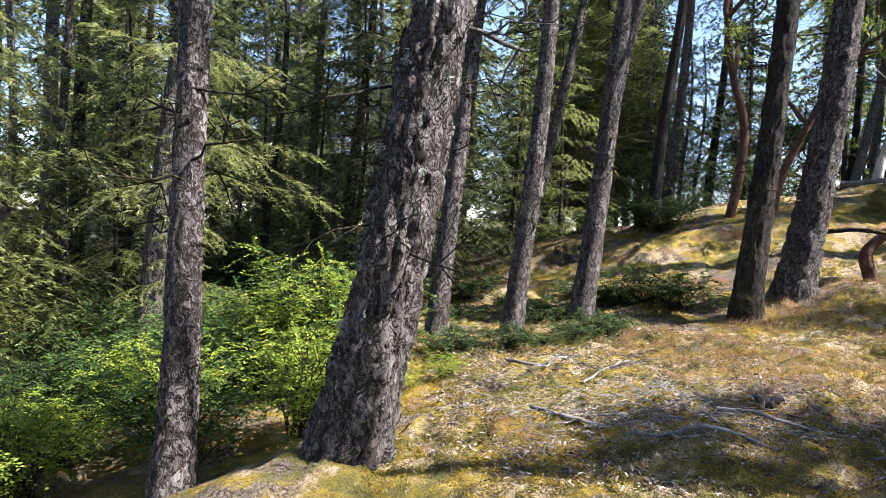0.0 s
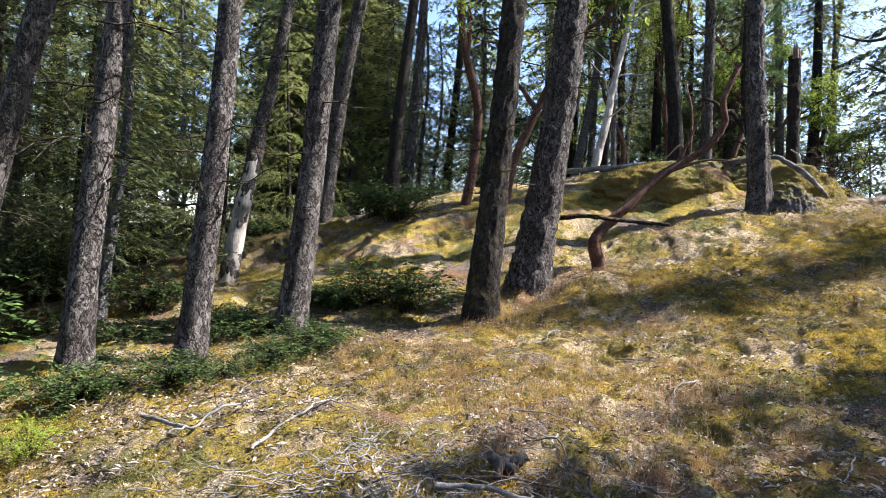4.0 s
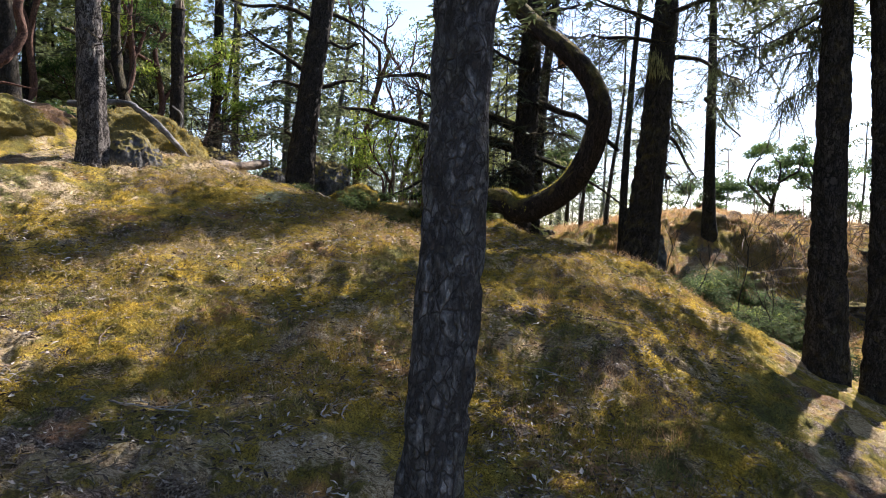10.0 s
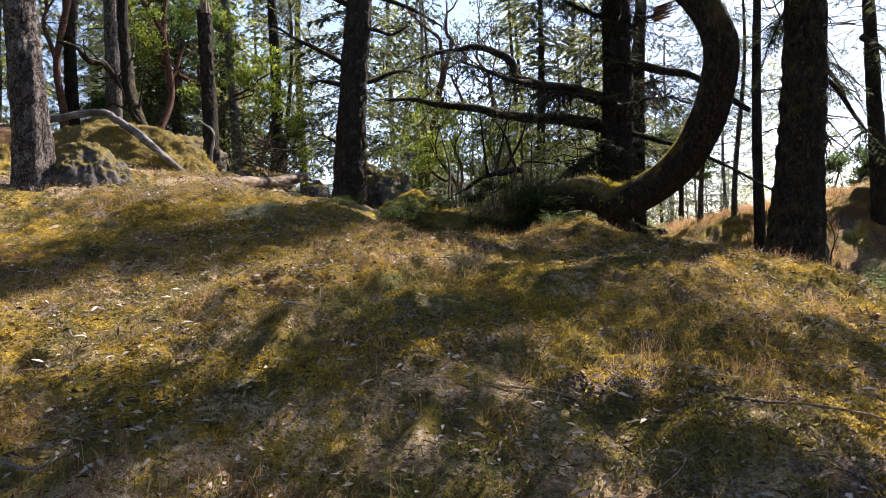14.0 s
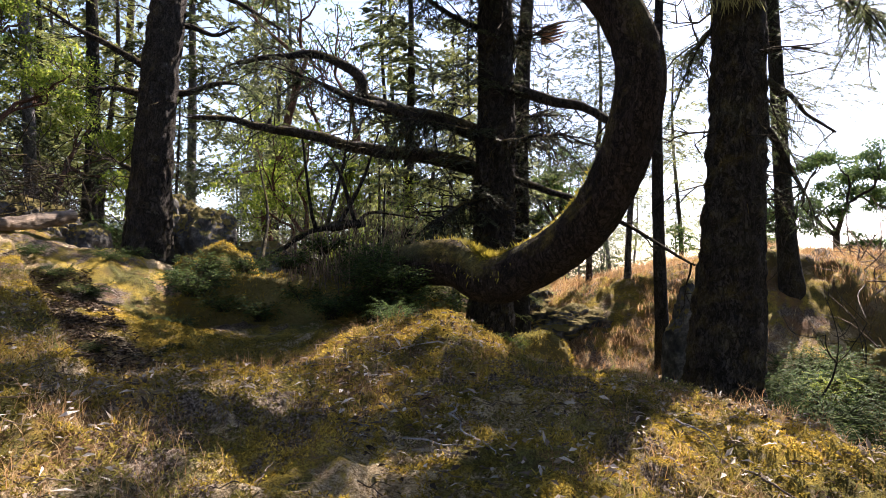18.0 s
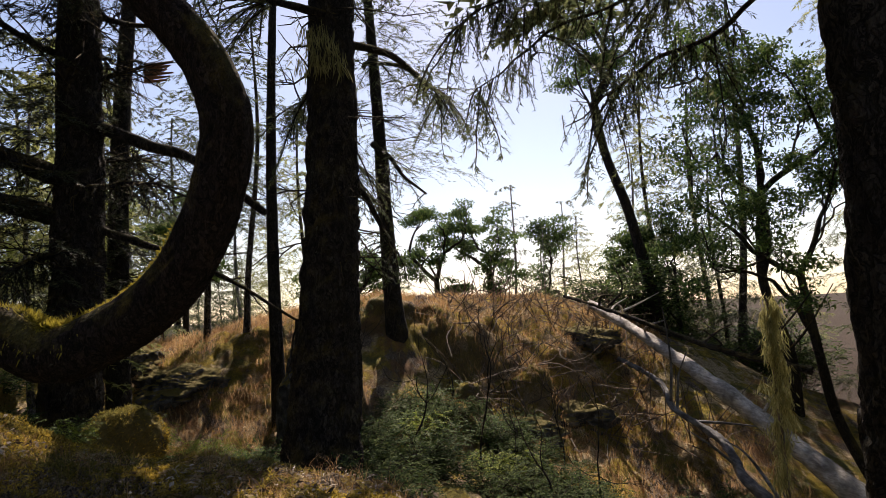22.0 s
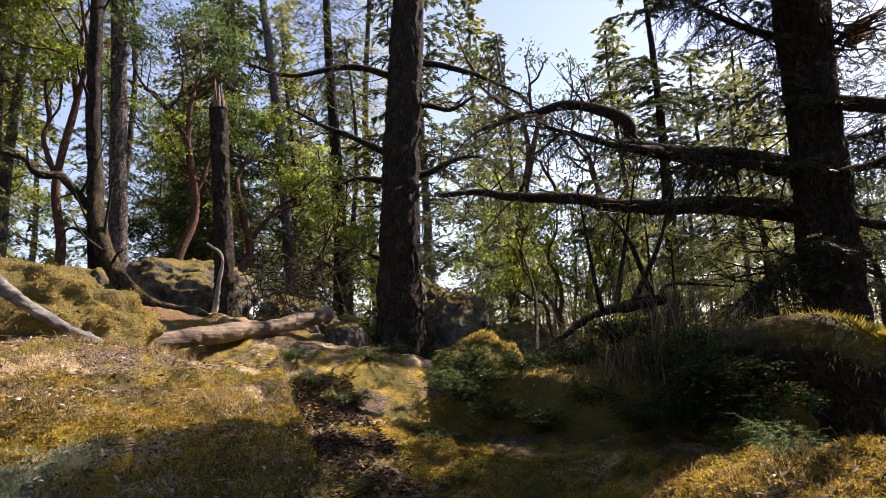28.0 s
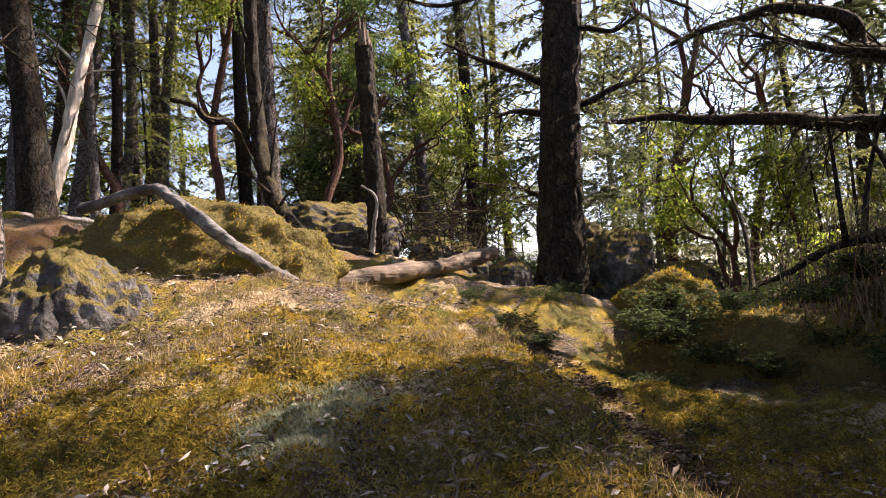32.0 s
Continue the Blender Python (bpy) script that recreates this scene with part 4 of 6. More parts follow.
arbutus(23.0, -5.6, [(0, 0, 0), (-0.2, 0.2, 1.2), (0.3, 0.3, 2.8), (0.2, 0.2, 4.6)], 0.14, 62, LEAVES_GREEN, BARK_DARK, 5, 0.10, 44, "dark broadleaf with a wide crown beside the fallen log", 1.8, 0.36)
arbutus(20.6, -5.2, [(0, 0, 0), (0.4, 0.3, 1.2), (0.2, 0.7, 2.4), (0.6, 0.6, 3.8)], 0.11, 63, LEAVES_GREEN, BARK_DARK, 5, 0.095, 42, "dark broadleaf with a wide crown beside the fallen log", 1.5, 0.34)
arbutus(31.2, 0.7, [(0, 0, 0), (0, 0, 1.3), (0.1, 0, 2.3)], 0.14, 64, LEAVES_GREEN, BARK_DARK, 4, 0.11, 84, "rounded broadleaf on the far crest", 1.2, 0.36)
arbutus(31.0, -1.0, [(0, 0, 0), (0, 0, 1.0), (0.1, 0, 2.0)], 0.13, 65, LEAVES_GREEN, BARK_DARK, 4, 0.11, 84, "rounded broadleaf on the far crest", 1.1, 0.36)
for k, (x, y, tall) in enumerate(((28.2, -4.6, 1.0), (29.6, -2.4, 0.8), (27.4, -5.6, 1.4))):
    arbutus(x, y, [(0, 0, 0), (0.15 - 0.1 * k, 0.1, tall * 0.5), (0.2, 0.1 * k - 0.2, tall)], 0.08, 171 + k, LEAVES_GREEN, BARK_DARK, 5, 0.105, 24, "dark broadleaf filling the gap beside the fallen log", 0.95 + 0.12 * (k % 3), 0.32)
arbutus(29.6, 3.4, [(0, 0, 0), (0, 0, 0.8), (0.1, 0, 1.5)], 0.1, 66, LEAVES_GREEN, BARK_DARK, 4, 0.11, 50, "rounded broadleaf on the far crest", 1.0, 0.34)
arbutus(27.5, 7.6, [(0, 0, 0), (0, 0, 1.0), (0.1, 0, 2.0)], 0.1, 67, LEAVES_GREEN, BARK_DARK, 4, 0.11, 50, "rounded broadleaf on the far crest", 1.0, 0.34)
for k, (x, y) in enumerate(((33, -4.5), (34, -2.4), (30.5, -6.2), (35, 2.5), (28.5, -7.5))):
    wood_fir(rng, x, y, 0.5, 0.4 + 0.05 * (k % 3), "small firs on the far crest")

for k, (x, y, s) in enumerate(((27, -7, 0.75), (29.5, -6, 0.6), (24.5, -8.5, 0.8), (31, -8.5, 0.7), (22, -9, 0.85), (30.1, 14.2, 0.76), (31.0, 4.9, 0.55), (35.5, 11.7, 0.72), (29.0, 9.2, 0.5), (26.6, 11.4, 0.5), (24.6, 15.2, 0.55), (38.4, 7.9, 0.6))):
    wood_fir(rng, x, y, 0.6, s, "pointed firs beyond the knoll", True)

# ---- the curved trunk ----
ARCH = [(16.9, 8.4, 1.15), (16.8, 7.75, 1.6), (16.68, 7.1, 2.02), (16.58, 6.5, 2.08), (16.48, 6.05, 1.90), (16.42, 5.59, 2.05), (16.23, 5.09, 2.35), (16.03, 4.75, 2.78), (15.91, 4.55, 3.26), (15.86, 4.49, 3.78),
        (15.85, 4.68, 4.3), (15.85, 5.15, 4.85), (16.0, 5.8, 5.4), (16.25, 6.5, 6.2), (16.4, 7.0, 7.3), (16.5, 7.2, 9.0), (16.6, 7.3, 12.0)]
arch = thing("curved_tree", (16.75, 8.3, height(16.75, 8.3)), "mossy fir trunk bending up in a great curve", "tree")
off = np.array([16.75, 8.3, height(16.75, 8.3)])
arch_line = curve(ARCH, 260) - off
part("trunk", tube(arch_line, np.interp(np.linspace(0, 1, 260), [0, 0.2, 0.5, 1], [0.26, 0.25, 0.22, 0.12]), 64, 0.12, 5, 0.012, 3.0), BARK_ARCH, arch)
c = tagged(part("crown", CROWNS[2], None, arch), kind="stuff")
c.matrix_basis = Matrix.Translation(np.array([16.5, 7.2, 9.2]) - off) @ Matrix.Diagonal((0.4, 0.4, 0.35, 1))
rng = np.random.default_rng(21)
fringe = Soup()
for k in range(4200):
    u = rng.normal(0.235, 0.028) if k > 1300 else rng.uniform(0.2, 0.44)
    i = int(np.clip(u, 0.13, 0.5) * 259)
    ax = unit(arch_line[min(i + 1, 259)] - arch_line[i])
    side = unit(np.cross(ax, [0, 0, 1.0]))
    top = np.cross(side, ax)
    a = rng.normal(0, 0.5 if k > 1300 else 0.3)
    n = top * math.cos(a) + side * math.sin(a)
    p = arch_line[i] + n * 0.235
    fringe.add(*leafy(p[None], unit(n * 0.35 + np.array([0, 0, -0.9]) * abs(math.sin(a)) + ax * rng.uniform(-0.5, 0.5))[None], n[None], rng.uniform(0.03, 0.10 if k > 1300 else 0.05), 0.014))
tagged(part("moss_fringe", fringe, MOSS_FRINGE, arch, "hanging golden moss", smooth=False), kind="stuff")

# ---- heavy limbs ----


def limb(name, root_at, points, r0, r1, parent, mat=BARK_DARK, twigs=0, seed=1, sprays=0, pendant=0, label="", green=NEEDLES):
    rng = np.random.default_rng(seed)
    pts = np.asarray(points, float) - root_at
    n = max(10, 9 * len(pts))
    line = curve(pts, n)
    line[1:-1] += (fbm(line[1:-1] * 2.3 + seed, 2)[:, None] - 0.5) * 0.12
    ob = part(name, tube(line, np.linspace(r0, r1, n), 12, 0.35, 9, 0.004, seed), mat, parent, label)
    soups, leaves, stems = [], Soup(), []
    for k in range(twigs):
        i = int(rng.integers(2, n - 1))
        d = unit(np.array([rng.normal(0, 0.8), rng.normal(0, 0.8), rng.normal(-0.1, 0.5)]) + 0.6 * unit(line[min(i + 1, n - 1)] - line[i - 1]))
        ln = rng.uniform(0.2, 0.8)
        q = line[i] + d * np.linspace(0, ln, 6)[:, None] + rng.normal(0, 0.03, (6, 3)) * np.linspace(0, 1, 6)[:, None]
        soups.append(tube(q, np.linspace(0.014, 0.004, 6), 4, cap=False))
        for m in range(2):
            e = unit(d + rng.normal(0, 0.8, 3))
            soups.append(tube(q[3] + e * np.linspace(0, ln * 0.5, 4)[:, None], np.linspace(0.007, 0.003, 4), 3, cap=False))
    if soups:
        tagged(part("twig_growth", joined(soups), mat, ob), kind="stuff")
    for k in range(sprays):
        i = int(rng.integers(n // 3, n))
        d = unit(np.array([rng.normal(0, 0.7), rng.normal(0, 0.7), -0.25]) + 0.8 * unit(line[-1] - line[0]))
        w, v, f = spray_branch(rng, line[i], d, rng.uniform(0.3, 0.65), 0.7, 0.45, 10, 0.035, 0.05, 0.22)
        leaves.add(v, f)
        stems.append(w)
    for k in range(pendant):
        i = int(rng.integers(n // 4, n))
        ln = rng.uniform(0.12, 0.42)
        w = np.linspace(0, 1, 34)
        sway = rng.normal(0, 0.25, 2)
        top = line[i] + rng.normal(0, 0.10, 3) * [1, 1, 0.3]
        q = top + np.stack([sway[0] * w, sway[1] * w, -1.0 * w], -1) * ln
        stems.append(tube(q[::11], np.linspace(0.004, 0.002, 4), 3, cap=False))
        a = rng.uniform(0, 6.3, 34)
        out = unit(np.stack([np.cos(a), np.sin(a), np.full(34, -0.7)], -1))
        leaves.add(*needles(q, out, unit(rng.normal(0, 1, (34, 3))), rng.uniform(0.025, 0.045, 34), 0.008))
    if leaves.n:
        tagged(part("spray_wood", joined(stems), mat, ob), kind="stuff")
        tagged(part("needle_sprays", leaves, green, ob, smooth=False), kind="stuff")
    return ob


def host(label_start):
    return next(o for o in scene.objects if o.get("label", "").startswith(label_start))


big = host("broad dark fir")
at = np.array(big.matrix_basis.translation)
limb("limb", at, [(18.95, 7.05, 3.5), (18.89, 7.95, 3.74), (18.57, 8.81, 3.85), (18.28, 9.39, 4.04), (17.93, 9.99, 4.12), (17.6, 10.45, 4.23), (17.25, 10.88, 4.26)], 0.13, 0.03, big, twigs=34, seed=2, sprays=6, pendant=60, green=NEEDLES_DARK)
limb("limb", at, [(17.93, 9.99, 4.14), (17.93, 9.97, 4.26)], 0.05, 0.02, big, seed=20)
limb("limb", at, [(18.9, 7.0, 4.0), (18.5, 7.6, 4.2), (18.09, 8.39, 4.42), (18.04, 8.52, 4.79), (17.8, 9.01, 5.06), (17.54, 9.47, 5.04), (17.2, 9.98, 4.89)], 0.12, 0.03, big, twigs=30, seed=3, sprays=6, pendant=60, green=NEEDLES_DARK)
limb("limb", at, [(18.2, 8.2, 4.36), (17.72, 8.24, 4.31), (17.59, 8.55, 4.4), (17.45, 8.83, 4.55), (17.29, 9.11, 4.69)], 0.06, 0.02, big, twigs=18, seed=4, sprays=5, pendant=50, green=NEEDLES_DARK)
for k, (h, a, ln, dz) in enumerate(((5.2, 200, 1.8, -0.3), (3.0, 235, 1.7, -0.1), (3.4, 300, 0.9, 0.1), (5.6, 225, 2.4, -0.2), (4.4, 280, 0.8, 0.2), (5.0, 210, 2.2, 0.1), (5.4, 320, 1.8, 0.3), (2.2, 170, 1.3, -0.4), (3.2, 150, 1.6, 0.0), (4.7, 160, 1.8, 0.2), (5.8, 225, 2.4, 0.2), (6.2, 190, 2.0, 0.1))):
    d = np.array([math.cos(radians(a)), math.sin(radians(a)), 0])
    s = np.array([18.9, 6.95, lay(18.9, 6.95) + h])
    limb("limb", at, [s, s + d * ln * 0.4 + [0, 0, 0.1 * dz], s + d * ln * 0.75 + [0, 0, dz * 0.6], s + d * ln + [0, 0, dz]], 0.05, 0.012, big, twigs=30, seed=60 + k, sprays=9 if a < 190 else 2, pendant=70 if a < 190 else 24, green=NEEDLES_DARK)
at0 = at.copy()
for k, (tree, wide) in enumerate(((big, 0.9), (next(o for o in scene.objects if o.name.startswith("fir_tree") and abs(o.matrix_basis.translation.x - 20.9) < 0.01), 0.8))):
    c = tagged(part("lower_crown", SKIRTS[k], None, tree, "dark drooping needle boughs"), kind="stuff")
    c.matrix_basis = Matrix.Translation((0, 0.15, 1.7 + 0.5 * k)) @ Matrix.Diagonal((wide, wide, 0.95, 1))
dark = host("stout dark fir")
at = np.array(dark.matrix_basis.translation) - np.array([-0.1, 0.4, 0.0])
for k, pts in enumerate(([(18.53, 12.5, 5.5), (18.14, 12.98, 5.87), (17.78, 13.35, 6.12), (17.39, 13.7, 6.39)], [(18.7, 12.2, 5.15), (18.93, 12.02, 5.2), (19.22, 11.6, 5.39), (19.39, 11.33, 5.37)],
                         [(18.55, 12.5, 5.05), (18.23, 12.88, 5.14), (17.95, 13.17, 5.09)], [(18.7, 12.2, 6.3), (18.93, 12.01, 6.36), (19.16, 11.68, 6.24), (19.39, 11.32, 6.42)], [(18.5, 12.6, 3.65), (18.31, 12.79, 3.82), (18.14, 12.98, 3.93)],
                         [(18.6, 12.4, 6.9), (18.0, 12.9, 7.1), (17.2, 13.5, 6.9), (16.6, 13.9, 7.1)], [(18.6, 12.3, 7.2), (19.4, 11.6, 7.0), (20.3, 11.0, 6.6)])):
    limb("limb", at, pts, 0.07, 0.02, dark, twigs=10, seed=80 + k, sprays=3 if k in (5, 6) else 1)
limb("dead_limb", at0, [(18.8, 6.6, 4.6), (18.7, 5.9, 4.3), (18.66, 5.38, 4.11), (18.33, 4.49, 3.37)], 0.085, 0.045, big, twigs=5, seed=77)
limb("dead_limb", at0, [(18.85, 6.5, 3.3), (18.75, 5.6, 2.95), (18.63, 4.94, 2.58), (18.39, 4.13, 2.07)], 0.05, 0.015, big, twigs=8, seed=78)
mossy = host("stout fir with dark mossy")
at = np.array(mossy.matrix_basis.translation)
for k, (h, a, ln, dz) in enumerate(((3.0, 330, 1.6, -0.6), (3.7, 350, 1.8, -0.4), (4.2, 20, 1.7, 0.2), (2.6, 345, 1.2, -0.3), (4.6, 310, 1.9, -0.2), (5.2, 140, 2.0, 0.2), (4.9, 100, 1.5, 0.2), (5.5, 250, 2.2, -0.2))):
    d = np.array([math.cos(radians(a)), math.sin(radians(a)), 0])
    s = np.array([17.4 - 0.01 * h, 3.9 - 0.07 * h, lay(17.4, 3.9) + h])
    limb("limb", at, [s, s + d * ln * 0.4 + [0, 0, 0.1], s + d * ln * 0.75 + [0, 0, dz * 0.6], s + d * ln + [0, 0, dz]], 0.055, 0.012, mossy, twigs=8, seed=100 + k, sprays=15 if k in (1, 2, 4, 6, 7) else 3)
BOUGHS = [
    [(14.12, 1.16, 4.24), (15.04, 1.63, 4.31), (15.51, 2.09, 4.16), (15.79, 2.4, 3.98)],
    [(14.07, 1.08, 3.83), (14.54, 1.28, 3.77), (14.96, 1.45, 3.72), (15.25, 1.63, 3.65)],
    [(14.3, 1.26, 4.64), (14.86, 1.73, 4.57), (15.36, 2.3, 4.52), (15.54, 2.69, 4.35)],
    [(13.8, 1.3, 4.4), (14.3, 1.2, 4.45), (14.8, 1.25, 4.3), (15.2, 1.3, 4.05)],
    [(14.2, 1.2, 4.95), (14.9, 1.5, 5.0), (15.4, 1.9, 4.9), (15.7, 2.2, 4.7)],
]
crest_fir = next(o for o in scene.objects if o.name.startswith("fir_tree") and abs(o.matrix_basis.translation.x - 23.2) < 0.01)
at = np.array(crest_fir.matrix_basis.translation)
limb("limb", at, [(23.05, 2.95, 5.45), (22.94, 2.91, 5.37), (22.77, 2.63, 5.09), (22.66, 2.42, 4.72), (22.41, 2.03, 4.31)], 0.07, 0.02, crest_fir, twigs=6, seed=161, sprays=4)
limb("limb", at, [(23.0, 3.1, 7.0), (22.89, 2.99, 7.05), (22.66, 2.47, 6.93), (22.4, 1.94, 6.49), (22.25, 1.58, 6.06)], 0.05, 0.015, crest_fir, twigs=8, seed=162, sprays=9)
near = host("dark double-stemmed")
at = np.array(near.matrix_basis.translation)
for k, (h, a, ln, dz) in enumerate(((5.6, 75, 3.0, 0.0), (5.3, 40, 2.6, 0.1))):
    d = np.array([math.cos(radians(a)), math.sin(radians(a)), 0])
    s = np.array([13.22 - 0.02 * h, 1.02 + 0.07 * h, lay(13.22, 1.02) + h])
    limb("bough", at, [s, s + d * ln * 0.4 + [0, 0, 0.15], s + d * ln * 0.75 + [0, 0, dz * 0.6], s + d * ln + [0, 0, dz]], 0.022, 0.006, near, twigs=2, seed=120 + k, sprays=5, pendant=40)
for k, pts in enumerate(BOUGHS):
    limb("bough", at, [(13.05, 1.3, pts[0][2] + 0.15)] + pts, 0.022, 0.005, near, twigs=3, seed=140 + k, sprays=6, pendant=90)
rng = np.random.default_rng(15)
at = np.array(mossy.matrix_basis.translation)
for k in range(9):
    c = np.array([17.12, 3.55 + 0.05 * k, 4.75 + 0.12 * (k % 4)]) - at
    n = 40
    v, f = leafy(c + rng.normal(0, 1, (n, 3)) * [0.04, 0.05, 0.05], unit(np.array([-0.15, 0, -1.0]) + rng.normal(0, 0.22, (n, 3))), unit(rng.normal(0, 1, (n, 3))), rng.uniform(0.08, 0.24, n), 0.012)
    part("lichen_tuft", Soup().add(v, f), LICHEN, mossy, "pale tuft of hanging lichen", smooth=False)
second = next(o for o in scene.objects if o.name.startswith("fir_tree") and abs(o.matrix_basis.translation.x - 20.9) < 0.01)
at = np.array(second.matrix_basis.translation)
for k in range(6):
    q = np.array([[20.95, 6.62, 5.95 + 0.05 * k], [21.0, 6.45 - 0.03 * k, 5.98 + 0.06 * k], [21.05, 6.3 - 0.05 * (k % 3), 6.02 + 0.06 * k]]) - at
    part("splinter", tube(curve(q, 8), np.linspace(0.035, 0.012, 8), 6, 0.4, 14, 0.0, k), WOOD_ORANGE, second, "torn orange-brown wood")
slope = host("thick leaning fir")
at = np.array(slope.matrix_basis.translation)
limb("broken_limb", at, [(-0.05, 4.75, 3.0), (0.25, 4.75, 3.0), (0.45, 4.8, 2.92), (0.62, 4.85, 2.88)], 0.03, 0.012, slope, BARK_PALE, 3, 9)
rng = np.random.default_rng(14)
for k in range(16):
    h = rng.uniform(0.5, 3.6)
    a = radians(rng.uniform(185, 300))
    c = np.array([0.17 * h + 0.27 * math.cos(a), 0.03 * h + 0.27 * math.sin(a), h])
    v, f = leafy(np.repeat(c[None], 26, 0) + rng.normal(0, 0.012, (26, 3)), unit(np.array([math.cos(a) * 0.5, math.sin(a) * 0.5, -0.8]) + rng.normal(0, 0.5, (26, 3))), unit(rng.normal(0, 1, (26, 3))), rng.uniform(0.02, 0.075, 26), 0.014)
    part("lichen_tuft", Soup().add(v, f), LICHEN_PALE, slope, "pale tuft of hanging lichen", smooth=False)

# ---- boulders ----


def boulder(name, x, y, z, size, turn, seed, label, rough=0.45, group="", rock=None):
    """An uneven boulder sunk in the ground; size is its three radii."""
    bm = bmesh.new()
    bmesh.ops.create_icosphere(bm, subdivisions=6 if max(size) > 0.7 else 5, radius=1.0)
    v = np.array([w.co[:] for w in bm.verts])
    q = v * 1.3 + seed * 7.7
    cut = np.abs(fbm(q * 1.1 + 3, 2) - 0.5)
    crack = np.clip(1 - np.abs(2 * fbm(q * 1.7 + 9, 3) - 1) * 5, 0, 1)
    v = v * (1 + rough * (fbm(q, 4) - 0.5) * 2 - 0.25 * cut - (0.0 if rock else 0.07) * crack + 0.26 * (fbm(q * 4, 4) - 0.5) + 0.08 * (fbm(q * 13, 3) - 0.5))[:, None]
    v = np.sign(v) * np.abs(v) ** 0.93 * np.array(size)
    for w, co in zip(bm.verts, v):
        w.co = co
    me = bpy.data.meshes.new(name)
    bm.to_mesh(me)
    bm.free()
    me.materials.append(rock or ROCK)
    me.polygons.foreach_set("use_smooth", [True] * len(me.polygons))
    ob = new(name, me)
    ob.matrix_basis = pose(x, y, z, 0, 0, turn)
    if rock:
        rng = np.random.default_rng(seed)
        spots = np.array([(*f.center, *f.normal, f.area) for f in me.polygons])
        chance = np.where(spots[:, 5] > -0.1, spots[:, 6], 0) * (0.3 + (fbm(spots[:, :3] * 3 + seed, 3) > 0.46))
        n = int(min(14000, 5200 * spots[spots[:, 5] > -0.1, 6].sum()))
        pick = spots[rng.choice(len(spots), n, p=chance / chance.sum())]
        d = unit(pick[:, 3:6] * 0.7 + rng.normal(0, 0.6, (n, 3)))
        tufts_of = Soup().add(*needles(pick[:, :3] + rng.normal(0, 0.012, (n, 3)) - pick[:, 3:6] * 0.01, d, unit(rng.normal(0, 1, (n, 3))), rng.uniform(0.02, 0.06, n), rng.uniform(0.008, 0.016, n)))
        tagged(part("moss_cover", tufts_of, MOSS_CARPET, ob, "shaggy cover of olive and golden moss", smooth=False), kind="stuff")
    return tagged(ob, label, "boulder", group)


boulder("boulder", 12.75, 12.55, 2.35, (1.5, 0.8, 0.96), -22, 1, "large moss-covered boulder with a weathered log across it", 0.35, rock=ROCK_MOSSY)
boulder("boulder", 11.55, 11.15, 1.95, (0.55, 0.5, 0.75), 10, 2, "grey boulder with a cap of green moss", 0.28)
boulder("boulder", 15.5, 17.7, 3.2, (0.75, 0.7, 0.85), 0, 3, "dark boulder topped with golden moss")
boulder("boulder", 16.9, 17.2, 3.3, (1.25, 0.9, 1.0), -20, 4, "dark boulder topped with golden moss")
boulder("boulder", 18.3, 15.6, 2.7, (0.85, 0.6, 0.65), -35, 5, "low boulder under dry golden grass")
boulder("boulder", 19.55, 12.75, 2.35, (0.6, 0.7, 0.85), -30, 6, "pale grey boulder patched with moss")
boulder("boulder", 19.7, 13.6, 2.6, (0.6, 0.5, 0.95), 20, 7, "pale grey boulder patched with moss")
boulder("boulder", 17.22, 12.85, 2.42, (0.34, 0.3, 0.36), 0, 8, "small boulder with a mossy top")
boulder("boulder", 20.7, 12.2, 2.1, (0.9, 0.6, 0.5), 10, 9, "low boulder under dry golden grass")
boulder("boulder", 17.45, 10.5, 1.85, (0.5, 0.75, 0.5), -30, 10, "dark mossy boulder at the end of the bank", rock=ROCK_MOSSY)
boulder("boulder", 16.95, 8.7, 1.3, (0.62, 2.0, 0.66), 10, 11, "long dark bank of rock under brambles", 0.2, rock=ROCK_MOSSY)
boulder("boulder", 17.75, 5.9, 0.9, (0.38, 0.40, 0.36), 20, 12, "round boulder with dark green moss", 0.15, rock=ROCK_MOSSY)
boulder("boulder", 20.6, 4.12, 0.6, (0.30, 0.50, 1.25), 15, 13, "upright grey rock beside the mossy fir")
boulder("boulder", 10.2, 13.2, 2.45, (1.35, 0.85, 0.66), -20, 14, "mossy rock step below the ridge", 0.4, rock=ROCK_MOSSY)
boulder("boulder", 3.0, 15.2, 0.9, (0.6, 0.5, 0.5), 40, 17, "small boulder with a mossy top")
for k, (x, y, s) in enumerate(((22.2, -0.6, 0.6), (22.4, 6.6, 0.7), (23.4, 7.4, 0.8), (24.2, -1.4, 0.7), (21.6, 0.6, 0.5))):
    boulder("boulder", x, y, height(x, y) - 0.16 * s, (s * 0.75, s * 1.15, s * 0.5), 35 * k, 20 + k, "broken rock ledge on the grassy knoll", 0.75, "ledges of the knoll")

# ---- dead wood ----


